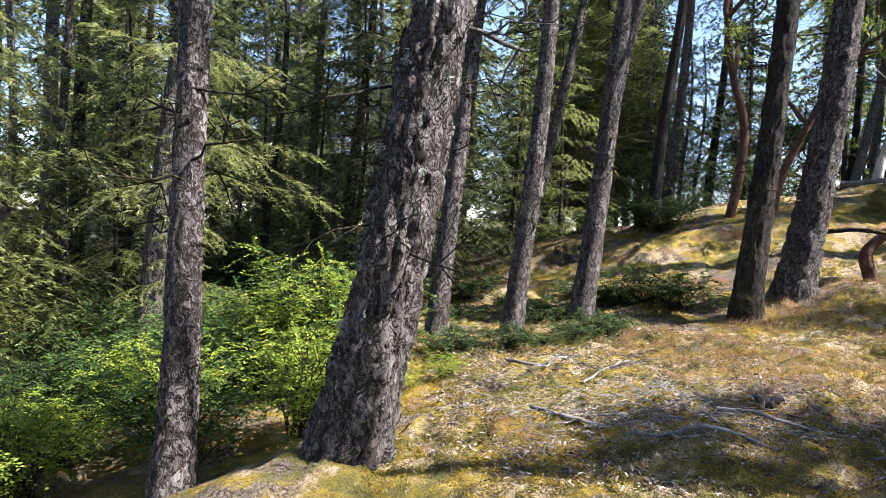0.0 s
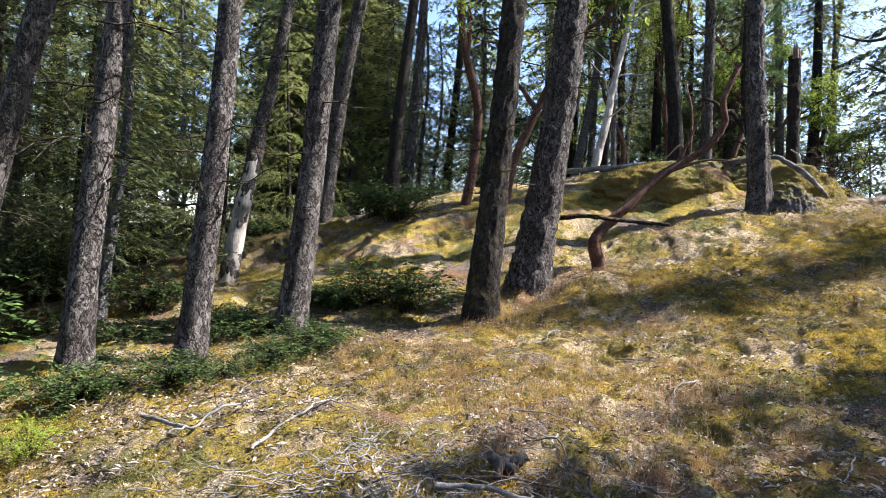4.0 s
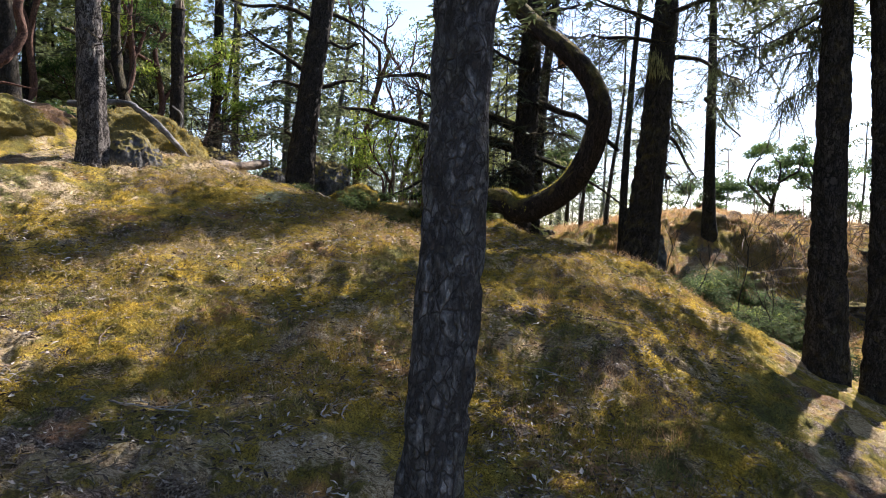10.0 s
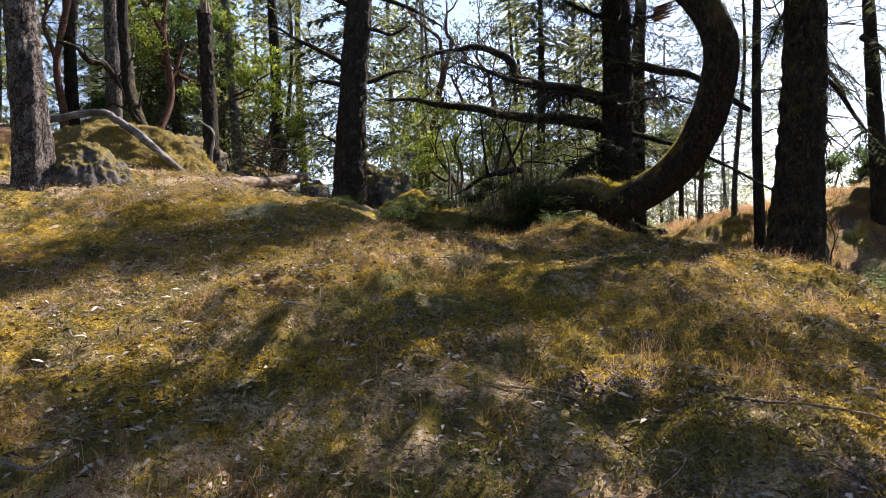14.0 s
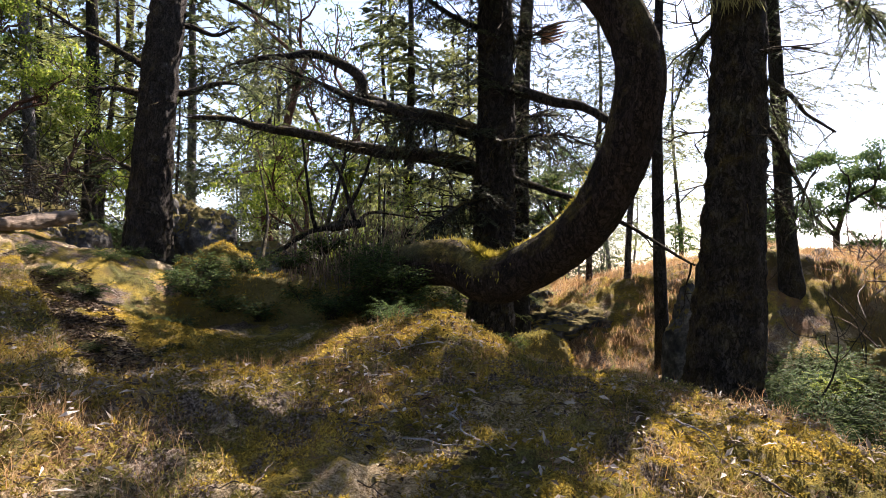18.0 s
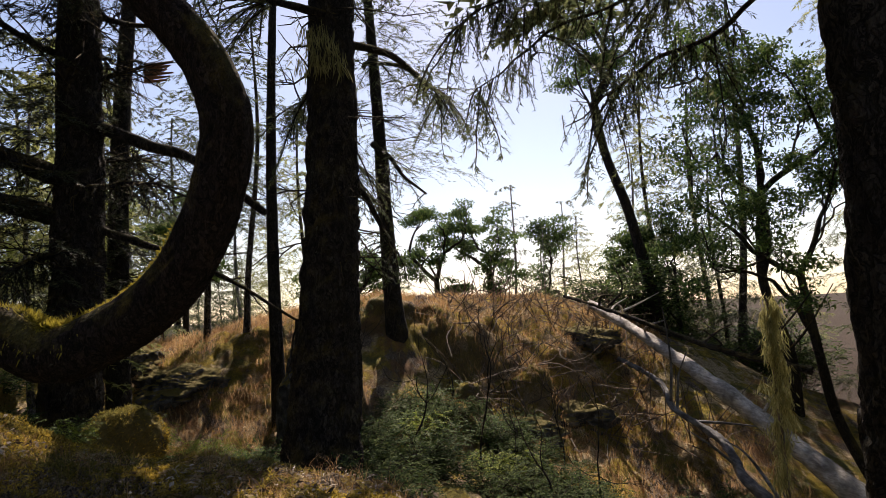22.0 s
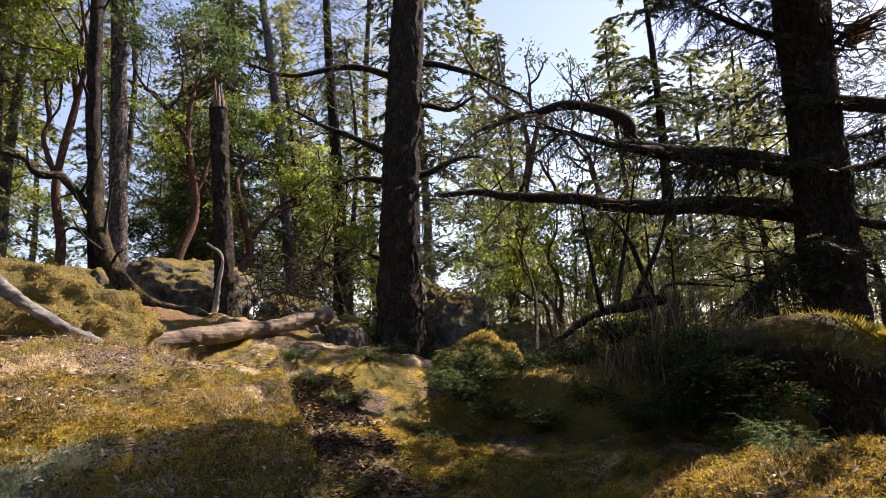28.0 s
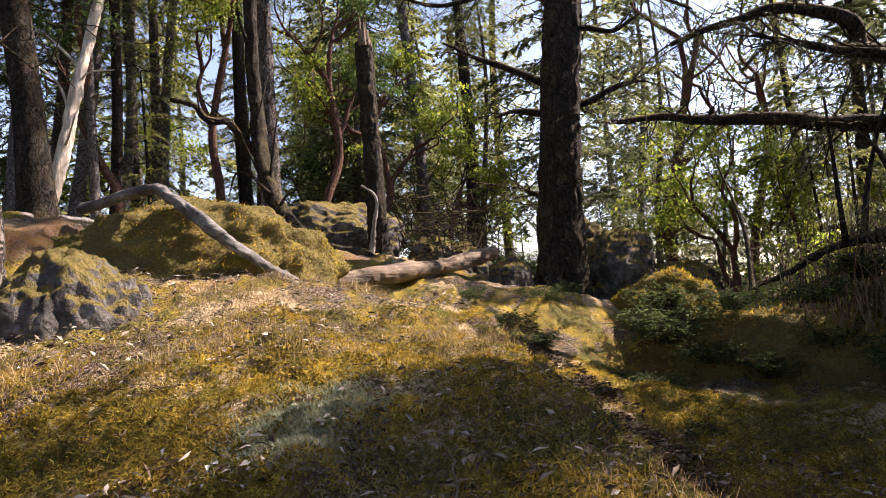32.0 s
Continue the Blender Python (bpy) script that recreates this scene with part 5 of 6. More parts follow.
def log(name, points, r0, r1, mat, label, seed=1, flat=1.0, sides=28, category="log", twigs=0):
    pts = np.asarray(points, float)
    root = thing(name, tuple(pts[0]), label, category)
    n = 140
    line = curve(pts - pts[0], n)
    s = tube(line, np.linspace(r0, r1, n), sides, 0.5, 5, 0.02, seed)
    part("stem", s, mat, root)
    rng = np.random.default_rng(seed)
    for k in range(twigs):
        i = int(rng.integers(3, n - 2))
        d = unit(rng.normal(0, 1, 3) + np.array([0, 0, 0.5]))
        d[2] = abs(d[2])
        ln = rng.uniform(0.4, 1.6)
        q = curve(line[i] + np.array([d * 0, d * ln * 0.5 + rng.normal(0, 0.1, 3), d * ln + rng.normal(0, 0.2, 3)]), 10)
        part("branch", tube(q, np.linspace(0.03, 0.008, 10), 6, 0.2, 8), mat, root)
    return root


log("split_log", [(13.6, 12.6, 2.36), (14.38, 12.55, 2.48), (15.15, 12.6, 2.57), (16.03, 12.75, 2.66), (16.95, 12.82, 2.84)], 0.13, 0.10, WOOD_SPLIT, "split brown log lying across the hollow", 1)
log("weathered_log", [(11.9, 13.2, 3.3), (12.3, 12.3, 3.36), (12.42, 12.05, 3.25), (12.57, 11.83, 3.06), (12.78, 11.68, 2.83), (13.13, 11.7, 2.61), (13.71, 11.98, 2.37)], 0.05, 0.062, WOOD_SILVER, "silver-grey weathered log draped over the boulder", 2)
snag = thing("snag", (17.05, 15.95, height(17.05, 15.95)), "standing dead trunk with a broken top and peeling bark", "tree")
h = np.linspace(-0.4, 4.0, 120)
part("trunk", tube(np.stack([-0.03 * h, 0.01 * h, h], -1), 0.17 * (1 - 0.08 * h / 4) * (1 + 0.45 * np.exp(-np.clip(h, 0, 9) / 0.35)), 40, 0.18, 7, 0.03, 5), BARK_DARK, snag)
for k in range(9):
    a = k * 0.7
    q = np.array([[0.11 * math.cos(a) - 0.12, 0.11 * math.sin(a), 3.9], [0.10 * math.cos(a) - 0.12, 0.10 * math.sin(a), 4.1 + 0.12 * (k * 7 % 4)]])
    part("splinter", tube(q, [0.05, 0.008], 5), WOOD_BROWN, snag)
log("fallen_trunk", [(25.2, -2.1, 2.1), (22.5, -2.2, 1.35), (20.0, -2.4, 0.45), (17.8, -2.6, -0.5), (16.6, -2.8, -1.0)], 0.09, 0.17, WOOD_FALLEN, "long bleached trunk fallen down the knoll", 3, twigs=10)
log("fallen_trunk", [(23.3, -1.9, 0.95), (22.2, -2.2, 0.55), (21.3, -2.0, 0.2), (20.3, -2.25, -0.2), (19.2, -1.95, -0.55), (18.2, -2.1, -0.85)], 0.04, 0.085, WOOD_SILVER, "grey fallen trunk among brambles", 4, twigs=6)
log("fallen_trunk", [(24.4, -1.2, 2.3), (22.8, -1.7, 1.9), (21.0, -2.6, 1.25), (19.6, -3.4, 0.9)], 0.03, 0.06, BARK_DARK, "dark dead bough leaning on the fallen trunk", 5, twigs=8)
log("leaning_stem", [(7.32, 11.0, 0.7), (7.28, 11.0, 1.05), (7.2, 10.98, 1.5), (7.75, 10.95, 2.05), (8.35, 10.88, 2.6), (8.72, 10.75, 2.85), (9.05, 10.6, 3.12), (9.28, 10.5, 3.5), (9.2, 10.45, 3.9), (9.45, 10.4, 4.5)], 0.10, 0.045, BARK_RED, "curving red-brown arbutus stem leaning over the slope", 6, category="tree", twigs=4)
log("root_limb", [(6.3, 11.2, 1.75), (6.9, 10.94, 1.85), (7.4, 10.71, 1.8), (8.1, 10.32, 1.75)], 0.045, 0.03, BARK_DARK, "dead limb lying on the mossy slope", 7)
log("dead_limb", [(11.2, 14.3, 3.28), (11.46, 14.33, 3.34), (11.78, 14.4, 3.36), (12.12, 14.45, 3.34), (12.5, 14.6, 3.3)], 0.08, 0.05, WOOD_GREY, "grey dead limb lying on the ridge", 18)
log("dead_limb", [(8.8, 14.7, 3.0), (9.6, 14.2, 3.1), (10.3, 13.8, 3.2)], 0.06, 0.05, WOOD_GREY, "grey dead limb lying on the ridge", 8)
log("stripped_tree", [(1.54, 14.53, -0.2), (1.66, 14.53, 0.9), (1.85, 14.52, 2.0), (2.1, 14.51, 3.3), (2.5, 14.5, 5.5), (3.1, 14.45, 9.0)], 0.17, 0.10, BARK_FIR, "dead fir stripped to pale wood low down", 9, category="tree")
stripped = host("dead fir stripped")
part("bare_wood", tube(curve([(0.0, 0, 0.1), (0.12, 0, 1.1), (0.31, -0.01, 2.2), (0.5, -0.02, 3.2)], 50), np.linspace(0.185, 0.13, 50), 28, 0.35, 5, 0.01, 4), WOOD_PALE, stripped, "pale barkless wood")
bleached = [(0, 0, -0.2), (0.22, 0.02, 1.0), (0.5, 0, 2.2), (0.72, 0.03, 3.4), (1.05, 0, 4.9), (1.5, 0, 7.2)]
log("bleached_tree", [(11.95 + a, 18.6 + b, height(11.95, 18.6) + c) for a, b, c in bleached], 0.15, 0.07, WOOD_PALE, "leaning dead trunk bleached white", 31, category="tree", twigs=7)
log("crooked_tree", [(15.75, 13.8, 2.65), (15.48, 13.97, 2.86), (15.26, 14.22, 2.95), (14.9, 14.52, 3.18), (14.68, 14.95, 3.76), (14.59, 15.2, 4.39), (14.62, 15.41, 5.22), (14.57, 15.43, 6.29), (14.6, 15.42, 8.39), (14.77, 15.56, 11.9)], 0.15, 0.09, BARK_DARK, "fir with a swept butt and scaly bark", 10, category="tree", twigs=8)
log("crooked_limb", [(14.6, 15.3, 4.48), (14.34, 15.41, 4.84), (14.13, 15.38, 5.02), (13.9, 15.46, 5.01), (13.69, 15.53, 5.25), (13.4, 15.6, 5.3)], 0.075, 0.03, BARK_DARK, "crooked dead bough arching from the swept fir", 11, category="branch", twigs=5)
log("dead_sapling", [(16.55, 15.55, 2.6), (16.64, 15.49, 3.4), (16.71, 15.45, 4.0), (16.5, 15.57, 4.25)], 0.045, 0.02, WOOD_GREY, "thin grey dead sapling with a hooked top", 12, category="tree")


log("dead_bough", [(16.62, 9.09, 2.14), (16.61, 8.71, 2.29), (16.57, 8.36, 2.45), (16.63, 7.99, 2.53), (16.85, 7.74, 2.57)], 0.018, 0.06, BARK_DARK, "dark dead bough resting on the mossy bank", 41, category="branch", twigs=7)


def stick(points, r, seed, label="bleached fallen stick on the moss"):
    rng = np.random.default_rng(seed)
    pts = np.array([(x, y, height(x, y) + r * 0.8 + 0.012 + dz) for x, y, dz in points])
    line = curve(pts, 40) - pts[0]
    line[1:] += (np.stack([fbm(line[1:] * 5 + seed, 3), fbm(line[1:] * 5 + seed + 30, 3), fbm(line[1:] * 4 + seed + 60, 2)], -1) - 0.5) * [0.16, 0.16, 0.05]
    soups = [tube(line, np.linspace(r, r * 0.4, 40), 9, 0.9, 16, r * 0.2, seed)]
    for k in range(3 if r > 0.009 else 1):
        i = int(rng.integers(8, 36))
        d = unit(line[i] - line[i - 4] + rng.normal(0, 0.25, 3) * [1, 1, 0.5])
        q = line[i] + d * np.linspace(0, rng.uniform(0.08, 0.35), 7)[:, None] + rng.normal(0, 0.008, (7, 3))
        soups.append(tube(q, np.linspace(r * 0.55, r * 0.2, 7), 6, 0.4, 14))
    ob = part("stick", joined(soups), WOOD_GREY if seed % 3 else WOOD_BROWN)
    ob.matrix_basis = Matrix.Translation(pts[0])
    return tagged(ob, label, "stick", "fallen sticks")


stick([(0.9, 5.64, 0.02), (1.3, 5.15, 0.02), (1.68, 4.67, 0.0), (2.05, 4.4, 0.02), (2.38, 4.12, 0.0)], 0.022, 1)
stick([(2.38, 5.17, 0), (2.65, 5.0, 0.03), (2.92, 4.8, 0.02), (3.15, 4.6, 0)], 0.020, 2)
stick([(0.77, 7.12, 0.05), (0.95, 6.8, 0.03), (1.14, 6.54, 0.02), (1.35, 6.9, 0.05), (1.61, 7.36, 0.03)], 0.017, 4)
stick([(1.5, 6.3, 0), (1.9, 6.7, 0.04), (2.2, 7.1, 0.02)], 0.013, 5)
stick([(2.5, 5.3, 0), (2.9, 5.0, 0.02), (3.4, 4.6, 0)], 0.011, 3)
stick([(1.0, 5.4, 0), (1.5, 5.35, 0.03), (2.1, 5.2, 0.02)], 0.015, 7)
stick([(1.9, 4.9, 0), (2.4, 4.72, 0.03), (2.75, 4.4, 0.02)], 0.013, 8)
rng = np.random.default_rng(34)
knot = thing("burnt_root", (2.82, 5.2, height(2.82, 5.2)), "charred knot of root lying on the moss", "root")
for k in range(6):
    a = k * 1.05 + 0.3
    q = np.array([[0, 0, 0.03], [0.05 * math.cos(a), 0.04 * math.sin(a), 0.06 + 0.02 * (k % 2)], [0.11 * math.cos(a + 0.3), 0.09 * math.sin(a + 0.3), 0.02 + 0.045 * (k % 3)]])
    part("root_stub", tube(curve(q, 14), np.linspace(0.042, 0.02, 14), 12, 1.1, 24, 0.008, k + 1), WOOD_BURNT, knot)
grey = Soup()
for k in range(520):
    x, y = rng.normal(1.9, 0.75), rng.normal(5.25, 0.42)
    a, ln = rng.uniform(0, 6.3), rng.uniform(0.08, 0.32)
    q = np.array([x, y, height(x, y) + 0.02]) + np.array([math.cos(a), math.sin(a), rng.uniform(0, 0.35)]) * np.linspace(0, ln, 6)[:, None] + rng.normal(0, 0.05 * ln, (6, 3))
    t = tube(q, np.linspace(0.005, 0.002, 6), 4, cap=False)
    grey.add(t.v[0], t.f[0])
tagged(part("dead_brushwood", grey, WOOD_GREY), "tangle of grey dead twigs in the hollow of the slope", "twigs", kind="stuff")
rng = np.random.default_rng(33)
for k in range(60):
    x, y = (rng.uniform(0.3, 7.5), rng.uniform(4, 9.5)) if k < 30 else (rng.uniform(7, 15), rng.uniform(2.5, 8.5))
    a, ln = rng.uniform(0, 6.3), rng.uniform(0.2, 0.9)
    stick([(x, y, 0), (x + ln * 0.5 * math.cos(a), y + ln * 0.5 * math.sin(a), 0.02), (x + ln * math.cos(a + 0.12), y + ln * math.sin(a + 0.12), 0)], rng.uniform(0.004, 0.010), 40 + k)
pile = Soup()
for k in range(260):
    p = np.array([18.6, 15.9, 3.0]) + rng.normal(0, 1, 3) * [0.6, 0.5, 0.35] + [0, 0, 0.6]
    d = unit(rng.normal(0, 1, 3) + [0.5, -0.3, -0.6]) * rng.uniform(0.4, 1.1)
    pile.add(*(lambda s: (s.v[0], s.f[0]))(tube(curve([p, p + d * 0.5 + rng.normal(0, 0.06, 3), p + d], 6), np.linspace(0.014, 0.004, 6), 4, cap=False)))
tagged(part("brush_pile", pile, BARK_DARK), "tangle of dead twigs behind the broken trunk", "brush pile", kind="stuff")
thicket = Soup()
for k in range(300):
    p = np.array([16.93, 8.07, 2.1]) + rng.normal(0, 1, 3) * [0.3, 0.45, 0.05] + [0, 0, -0.25]
    ln = rng.uniform(0.4, 1.15)
    t = tube(curve([p, p + [rng.normal(0, 0.05), rng.normal(0, 0.05), ln * 0.5], p + [rng.normal(0, 0.14), rng.normal(0, 0.14), ln]], 7), np.linspace(0.006, 0.002, 7), 4, cap=False)
    thicket.add(t.v[0], t.f[0])
tagged(part("dead_twig_thicket", thicket, WOOD_BROWN), "thicket of thin upright dead twigs on the dark bank", "brush", kind="stuff")
tangle = Soup()
for k in range(520):
    x, y = rng.uniform(21.5, 26), rng.uniform(-3.2, 1.6)
    p = np.array([x, y, height(x, y)])
    d = unit(rng.normal(0, 1, 3) + [0, 0, 0.25]) * rng.uniform(0.5, 1.6)
    s = tube(curve([p, p + d * 0.5 + rng.normal(0, 0.12, 3), p + d + rng.normal(0, 0.1, 3)], 7), np.linspace(0.013, 0.004, 7), 4, cap=False)
    tangle.add(s.v[0], s.f[0])
tagged(part("dead_branches", tangle, WOOD_BROWN), "dead branches strewn over the crest of the knoll", "branches", kind="stuff")

# ---- shrubs ----


def shrub_mesh(seed, stems, tall, spread, leaf, per, material, name="leaves", droop=0.3, flat=0.35):
    """Arching stems with leaves in two flat rows."""
    rng = np.random.default_rng(seed)
    wood, leaves = [], Soup()
    for k in range(stems):
        a = rng.uniform(0, 6.3)
        out = np.array([math.cos(a), math.sin(a), 0])
        n = 9
        u = np.linspace(0, 1, n)
        reach, top = spread * rng.uniform(0.3, 1.0), tall * rng.uniform(0.55, 1.05)
        line = out * (reach * u ** 1.3)[:, None] + np.array([0, 0, 1.0]) * (top * (u * 1.25 - droop * u ** 2.2))[:, None] + rng.normal(0, 0.03, (n, 3)) * u[:, None]
        line += rng.normal(0, 0.12 * spread, 3) * [1, 1, 0]
        wood.append(tube(line, np.linspace(0.008, 0.002, n), 3, cap=False))
        for side_twig in range(5):
            i = int(rng.integers(3, n))
            d = unit(out * 0.6 + rng.normal(0, 0.8, 3) * [1, 1, 0.45])
            tl = spread * rng.uniform(0.25, 0.55)
            m = per
            w = np.linspace(0.1, 1, m)
            p = line[i] + d * tl * w[:, None] + np.array([0, 0, -0.18]) * (tl * w ** 2)[:, None]
            side = unit(np.cross(d, [0, 0, 1.0]))
            s = np.where(np.arange(m) % 2, 1, -1)[:, None]
            ld = unit(side * s * 1.0 + d * 0.7 + rng.normal(0, 0.25, (m, 3)))
            ups = unit(np.array([0, 0, 1.0]) + rng.normal(0, flat, (m, 3)))
            v, f = leafy(p, ld, ups, leaf * rng.uniform(0.6, 1.25, m), leaf * 0.5, 0.06)
            leaves.add(v, f)
    return joined(wood).mesh("stems", BARK_DARK), leaves.mesh(name, material, False)


SHRUBS = {
    "bright": [shrub_mesh(201 + s, 44, 0.95, 0.75, 0.050, 16, LEAVES_LIME) for s in range(2)],
    "green": [shrub_mesh(211 + s, 46, 0.95, 0.8, 0.052, 16, LEAVES_GREEN) for s in range(3)],
    "dark": [shrub_mesh(221 + s, 40, 0.7, 0.75, 0.060, 13, LEAVES_DARK) for s in range(2)],
    "low": [shrub_mesh(231 + s, 30, 0.32, 0.5, 0.050, 10, LEAVES_DARK) for s in range(2)],
}
SHRUB_WORDS = {"bright": "sunlit bright green shrub on the low ground", "green": "dense green shrub under the firs", "dark": "dark leafy shrub in the shade", "low": "low dark leafy ground cover"}


def shrub(kind, x, y, scale, k, dz=0.0, stretch=1.0, group=""):
    root = thing("shrub", (x, y, height(x, y) - 0.05 + dz, 0, 0, 73 * k), SHRUB_WORDS[kind], "shrub", group or kind + " shrubs")
    root.scale = (scale, scale, scale * stretch)
    stems, leaves = SHRUBS[kind][k % len(SHRUBS[kind])]
    tagged(part("stem_growth", stems, None, root), kind="stuff")
    tagged(part("leaf_mass", leaves, None, root), kind="stuff")


rng = np.random.default_rng(55)
k = 0
for kind, count, (x0, x1), (y0, y1), (s0, s1), dz in (
        ("green", 20, (-5.2, -1.0), (5.2, 9.5), (0.8, 1.3), 0), ("bright", 13, (-4.2, -0.9), (5.0, 8.6), (0.7, 1.1), 0.25), ("green", 16, (-9, -2), (9, 15), (1.0, 1.7), 0),
        ("dark", 10, (-5, 1.2), (11, 16), (1, 1.6), 0), ("low", 26, (-1.0, 3.4), (8.4, 12.5), (0.6, 1.2), 0), ("dark", 6, (16.3, 17.3), (6.9, 10.0), (0.35, 0.5), 0.9), ("low", 12, (16.1, 17.4), (6.8, 10.2), (0.7, 1.0), 1.0), ("dark", 5, (16.1, 16.7), (6.8, 8.0), (0.35, 0.5), 0.9), ("low", 10, (16.0, 16.8), (6.6, 9.4), (0.5, 0.8), 0.8), ("dark", 16, (-15, -5), (12, 22), (1.6, 2.6), 0),
        ("green", 7, (18.4, 20.6), (0.2, 5.5), (0.4, 0.7), 0), ("dark", 18, (16.2, 20.4), (-2.4, 3.6), (0.5, 0.95), 0), ("bright", 11, (18.4, 21), (0.2, 6.5), (0.35, 0.6), 0), ("green", 6, (20.0, 21.4), (1.2, 3.0), (0.4, 0.7), 0), ("dark", 8, (20.2, 21.6), (0.4, 2.8), (0.5, 0.75), 0), ("dark", 12, (18.6, 21.4), (0.4, 4.4), (0.5, 1.0), 0), ("green", 6, (18.4, 20.5), (4.6, 6.4), (0.35, 0.6), 0), ("low", 8, (15.4, 17.0), (9.4, 12.0), (0.3, 0.6), 0),
        ("low", 6, (13.9, 14.8), (8.4, 10.0), (0.2, 0.34), 0), ("green", 10, (13, 17), (-7, -2.5), (0.8, 1.4), 0), ("dark", 12, (14, 24), (17.5, 22), (0.9, 1.7), 0), ("green", 10, (19.5, 25), (10, 17), (0.7, 1.3), 0), ("bright", 4, (20, 23), (10, 14), (0.6, 0.9), 0),
        ("dark", 10, (2, 10), (15.5, 21), (1.0, 1.6), 0), ("green", 14, (25, 32), (-9, -3), (1.3, 2.2), 0), ("dark", 8, (26, 34), (-9, -3), (1.5, 2.4), 0), ("dark", 10, (26, 33), (-4, 9), (0.7, 1.2), 0)):
    for q in range(count):
        shrub(kind, rng.uniform(x0, x1), rng.uniform(y0, y1), rng.uniform(s0, s1), k, dz * rng.uniform(0, 1))
        k += 1
shrub("green", -1.3, 8.0, 1.5, 1, stretch=1.15)
shrub("bright", -1.5, 7.7, 1.25, 0, 0.5)
shrub("bright", -0.6, 6.2, 0.55, 1)
shrub("bright", 0.1, 6.9, 0.35, 0)
shrub("bright", -1.0, 5.6, 0.6, 1)
shrub("dark", 4.0, 11.2, 1.25, 0, stretch=0.9)
shrub("dark", 3.6, 11.6, 1.0, 1)
shrub("green", 14.9, 6.35, 0.28, 0, 0.02)
shrub("bright", 15.9, 5.7, 0.3, 1)
shrub("dark", 16.0, 6.3, 0.42, 0)
shrub("dark", 16.35, 6.0, 0.5, 1)
shrub("green", 15.75, 6.75, 0.35, 2)

# young firs in the dark wood
for k, (x, y, s) in enumerate(((-3.6, 8.6, 0.5), (-5.5, 10.5, 0.7), (-2.6, 12.5, 0.75), (-6.8, 9.0, 0.6), (1.5, 16.5, 0.8), (-1.5, 16.8, 0.9), (3.2, 19, 0.9), (-4.2, 14.4, 0.8), (18.3, 8.3, 0.35), (20.3, 9.4, 0.5), (15.6, -2.6, 0.4), (21.5, 15.5, 0.6), (14.3, 20.5, 0.7), (17.6, -4.6, 0.8), (19.5, -6, 0.9))):
    root = thing("young_fir", (x, y, height(x, y)), "young fir with soft drooping green boughs", "tree", "young firs")
    st, _, _ = trunk_soup(0.05 * s + 0.02, 6.5 * s, (0, 0), 8, 14, 0, k + 2, 0.1)
    part("trunk", st, BARK_DARK, root)
    c = tagged(part("bough_mass", LOW_CROWNS[k % 3], None, root), kind="stuff")
    c.matrix_basis = Matrix.Translation((0, 0, 0.25)) @ Matrix.Rotation(k * 1.1, 4, "Z") @ Matrix.Diagonal((s * 0.8, s * 0.8, s * 0.95, 1))

# lichen-draped dead sapling in the hollow
sap = thing("lichen_sapling", (17.1, -1.05, height(17.1, -1.05)), "dead sapling draped in hanging yellow-grey lichen", "tree")
foot = height(17.1, -1.05)
tops = 2.05 - foot
line = curve([(0, 0, -0.2), (-0.03, 0.02, tops * 0.4), (0.02, 0, tops * 0.75), (0, 0.02, tops)], 30)
part("trunk", tube(line, np.linspace(0.03, 0.012, 30), 8, 0.3, 9), WOOD_BROWN, sap)
hang = Soup()
for q in range(70):
    h = rng.uniform(0.4, 1.0) * tops
    a, r = rng.uniform(0, 6.3), rng.uniform(0.0, 0.22) * (1.35 - h / tops)
    n = int(rng.integers(25, 80))
    p = np.array([r * math.cos(a), r * math.sin(a), h]) + rng.normal(0, 1, (n, 3)) * [0.03, 0.03, 0.05]
    hang.add(*leafy(p, unit(np.array([0, 0, -1.0]) + rng.normal(0, 0.3, (n, 3))), unit(rng.normal(0, 1, (n, 3))), rng.uniform(0.05, 0.16, n), 0.011))
tagged(part("lichen", hang, LICHEN, sap, "hanging lichen strands", smooth=False), kind="stuff")

# thin bare saplings on the side of the far knoll
for k, (x, y, tall) in enumerate(((19.2, 1.9, 2.3), (20.1, 1.2, 1.6), (20.6, 0.3, 1.4), (19.6, 2.9, 1.9), (21.4, 1.9, 1.5), (18.8, 0.4, 1.7), (17.9, 1.2, 1.5), (21.2, 3.6, 1.7))):
    root = thing("bare_sapling", (x, y, height(x, y)), "thin bare dead sapling on the knoll's flank", "sapling", "bare saplings")
    out, tips = [], []
    grow(np.random.default_rng(300 + k), (0, 0, -0.1), (rng.normal(0, 0.15), rng.normal(0, 0.15), 1), tall * 0.55, 0.018, 3, out, tips, 0.3, 0.2)
    part("stem", out[0], BARK_DARK, root)
    tagged(part("twig_growth", joined(out[1:]), BARK_DARK, root), kind="stuff")

# ---- ground cover ----


def scatter(rng, count, box, keep):
    x, y = rng.uniform(box[0], box[1], count), rng.uniform(box[2], box[3], count)
    ok = keep(x, y)
    return x[ok], y[ok]


def patchy(scale, low, seed):
    def keep(x, y):
        return vnoise(np.stack([x * scale + seed, y * scale, 0 * x + seed], -1)) > low
    return keep


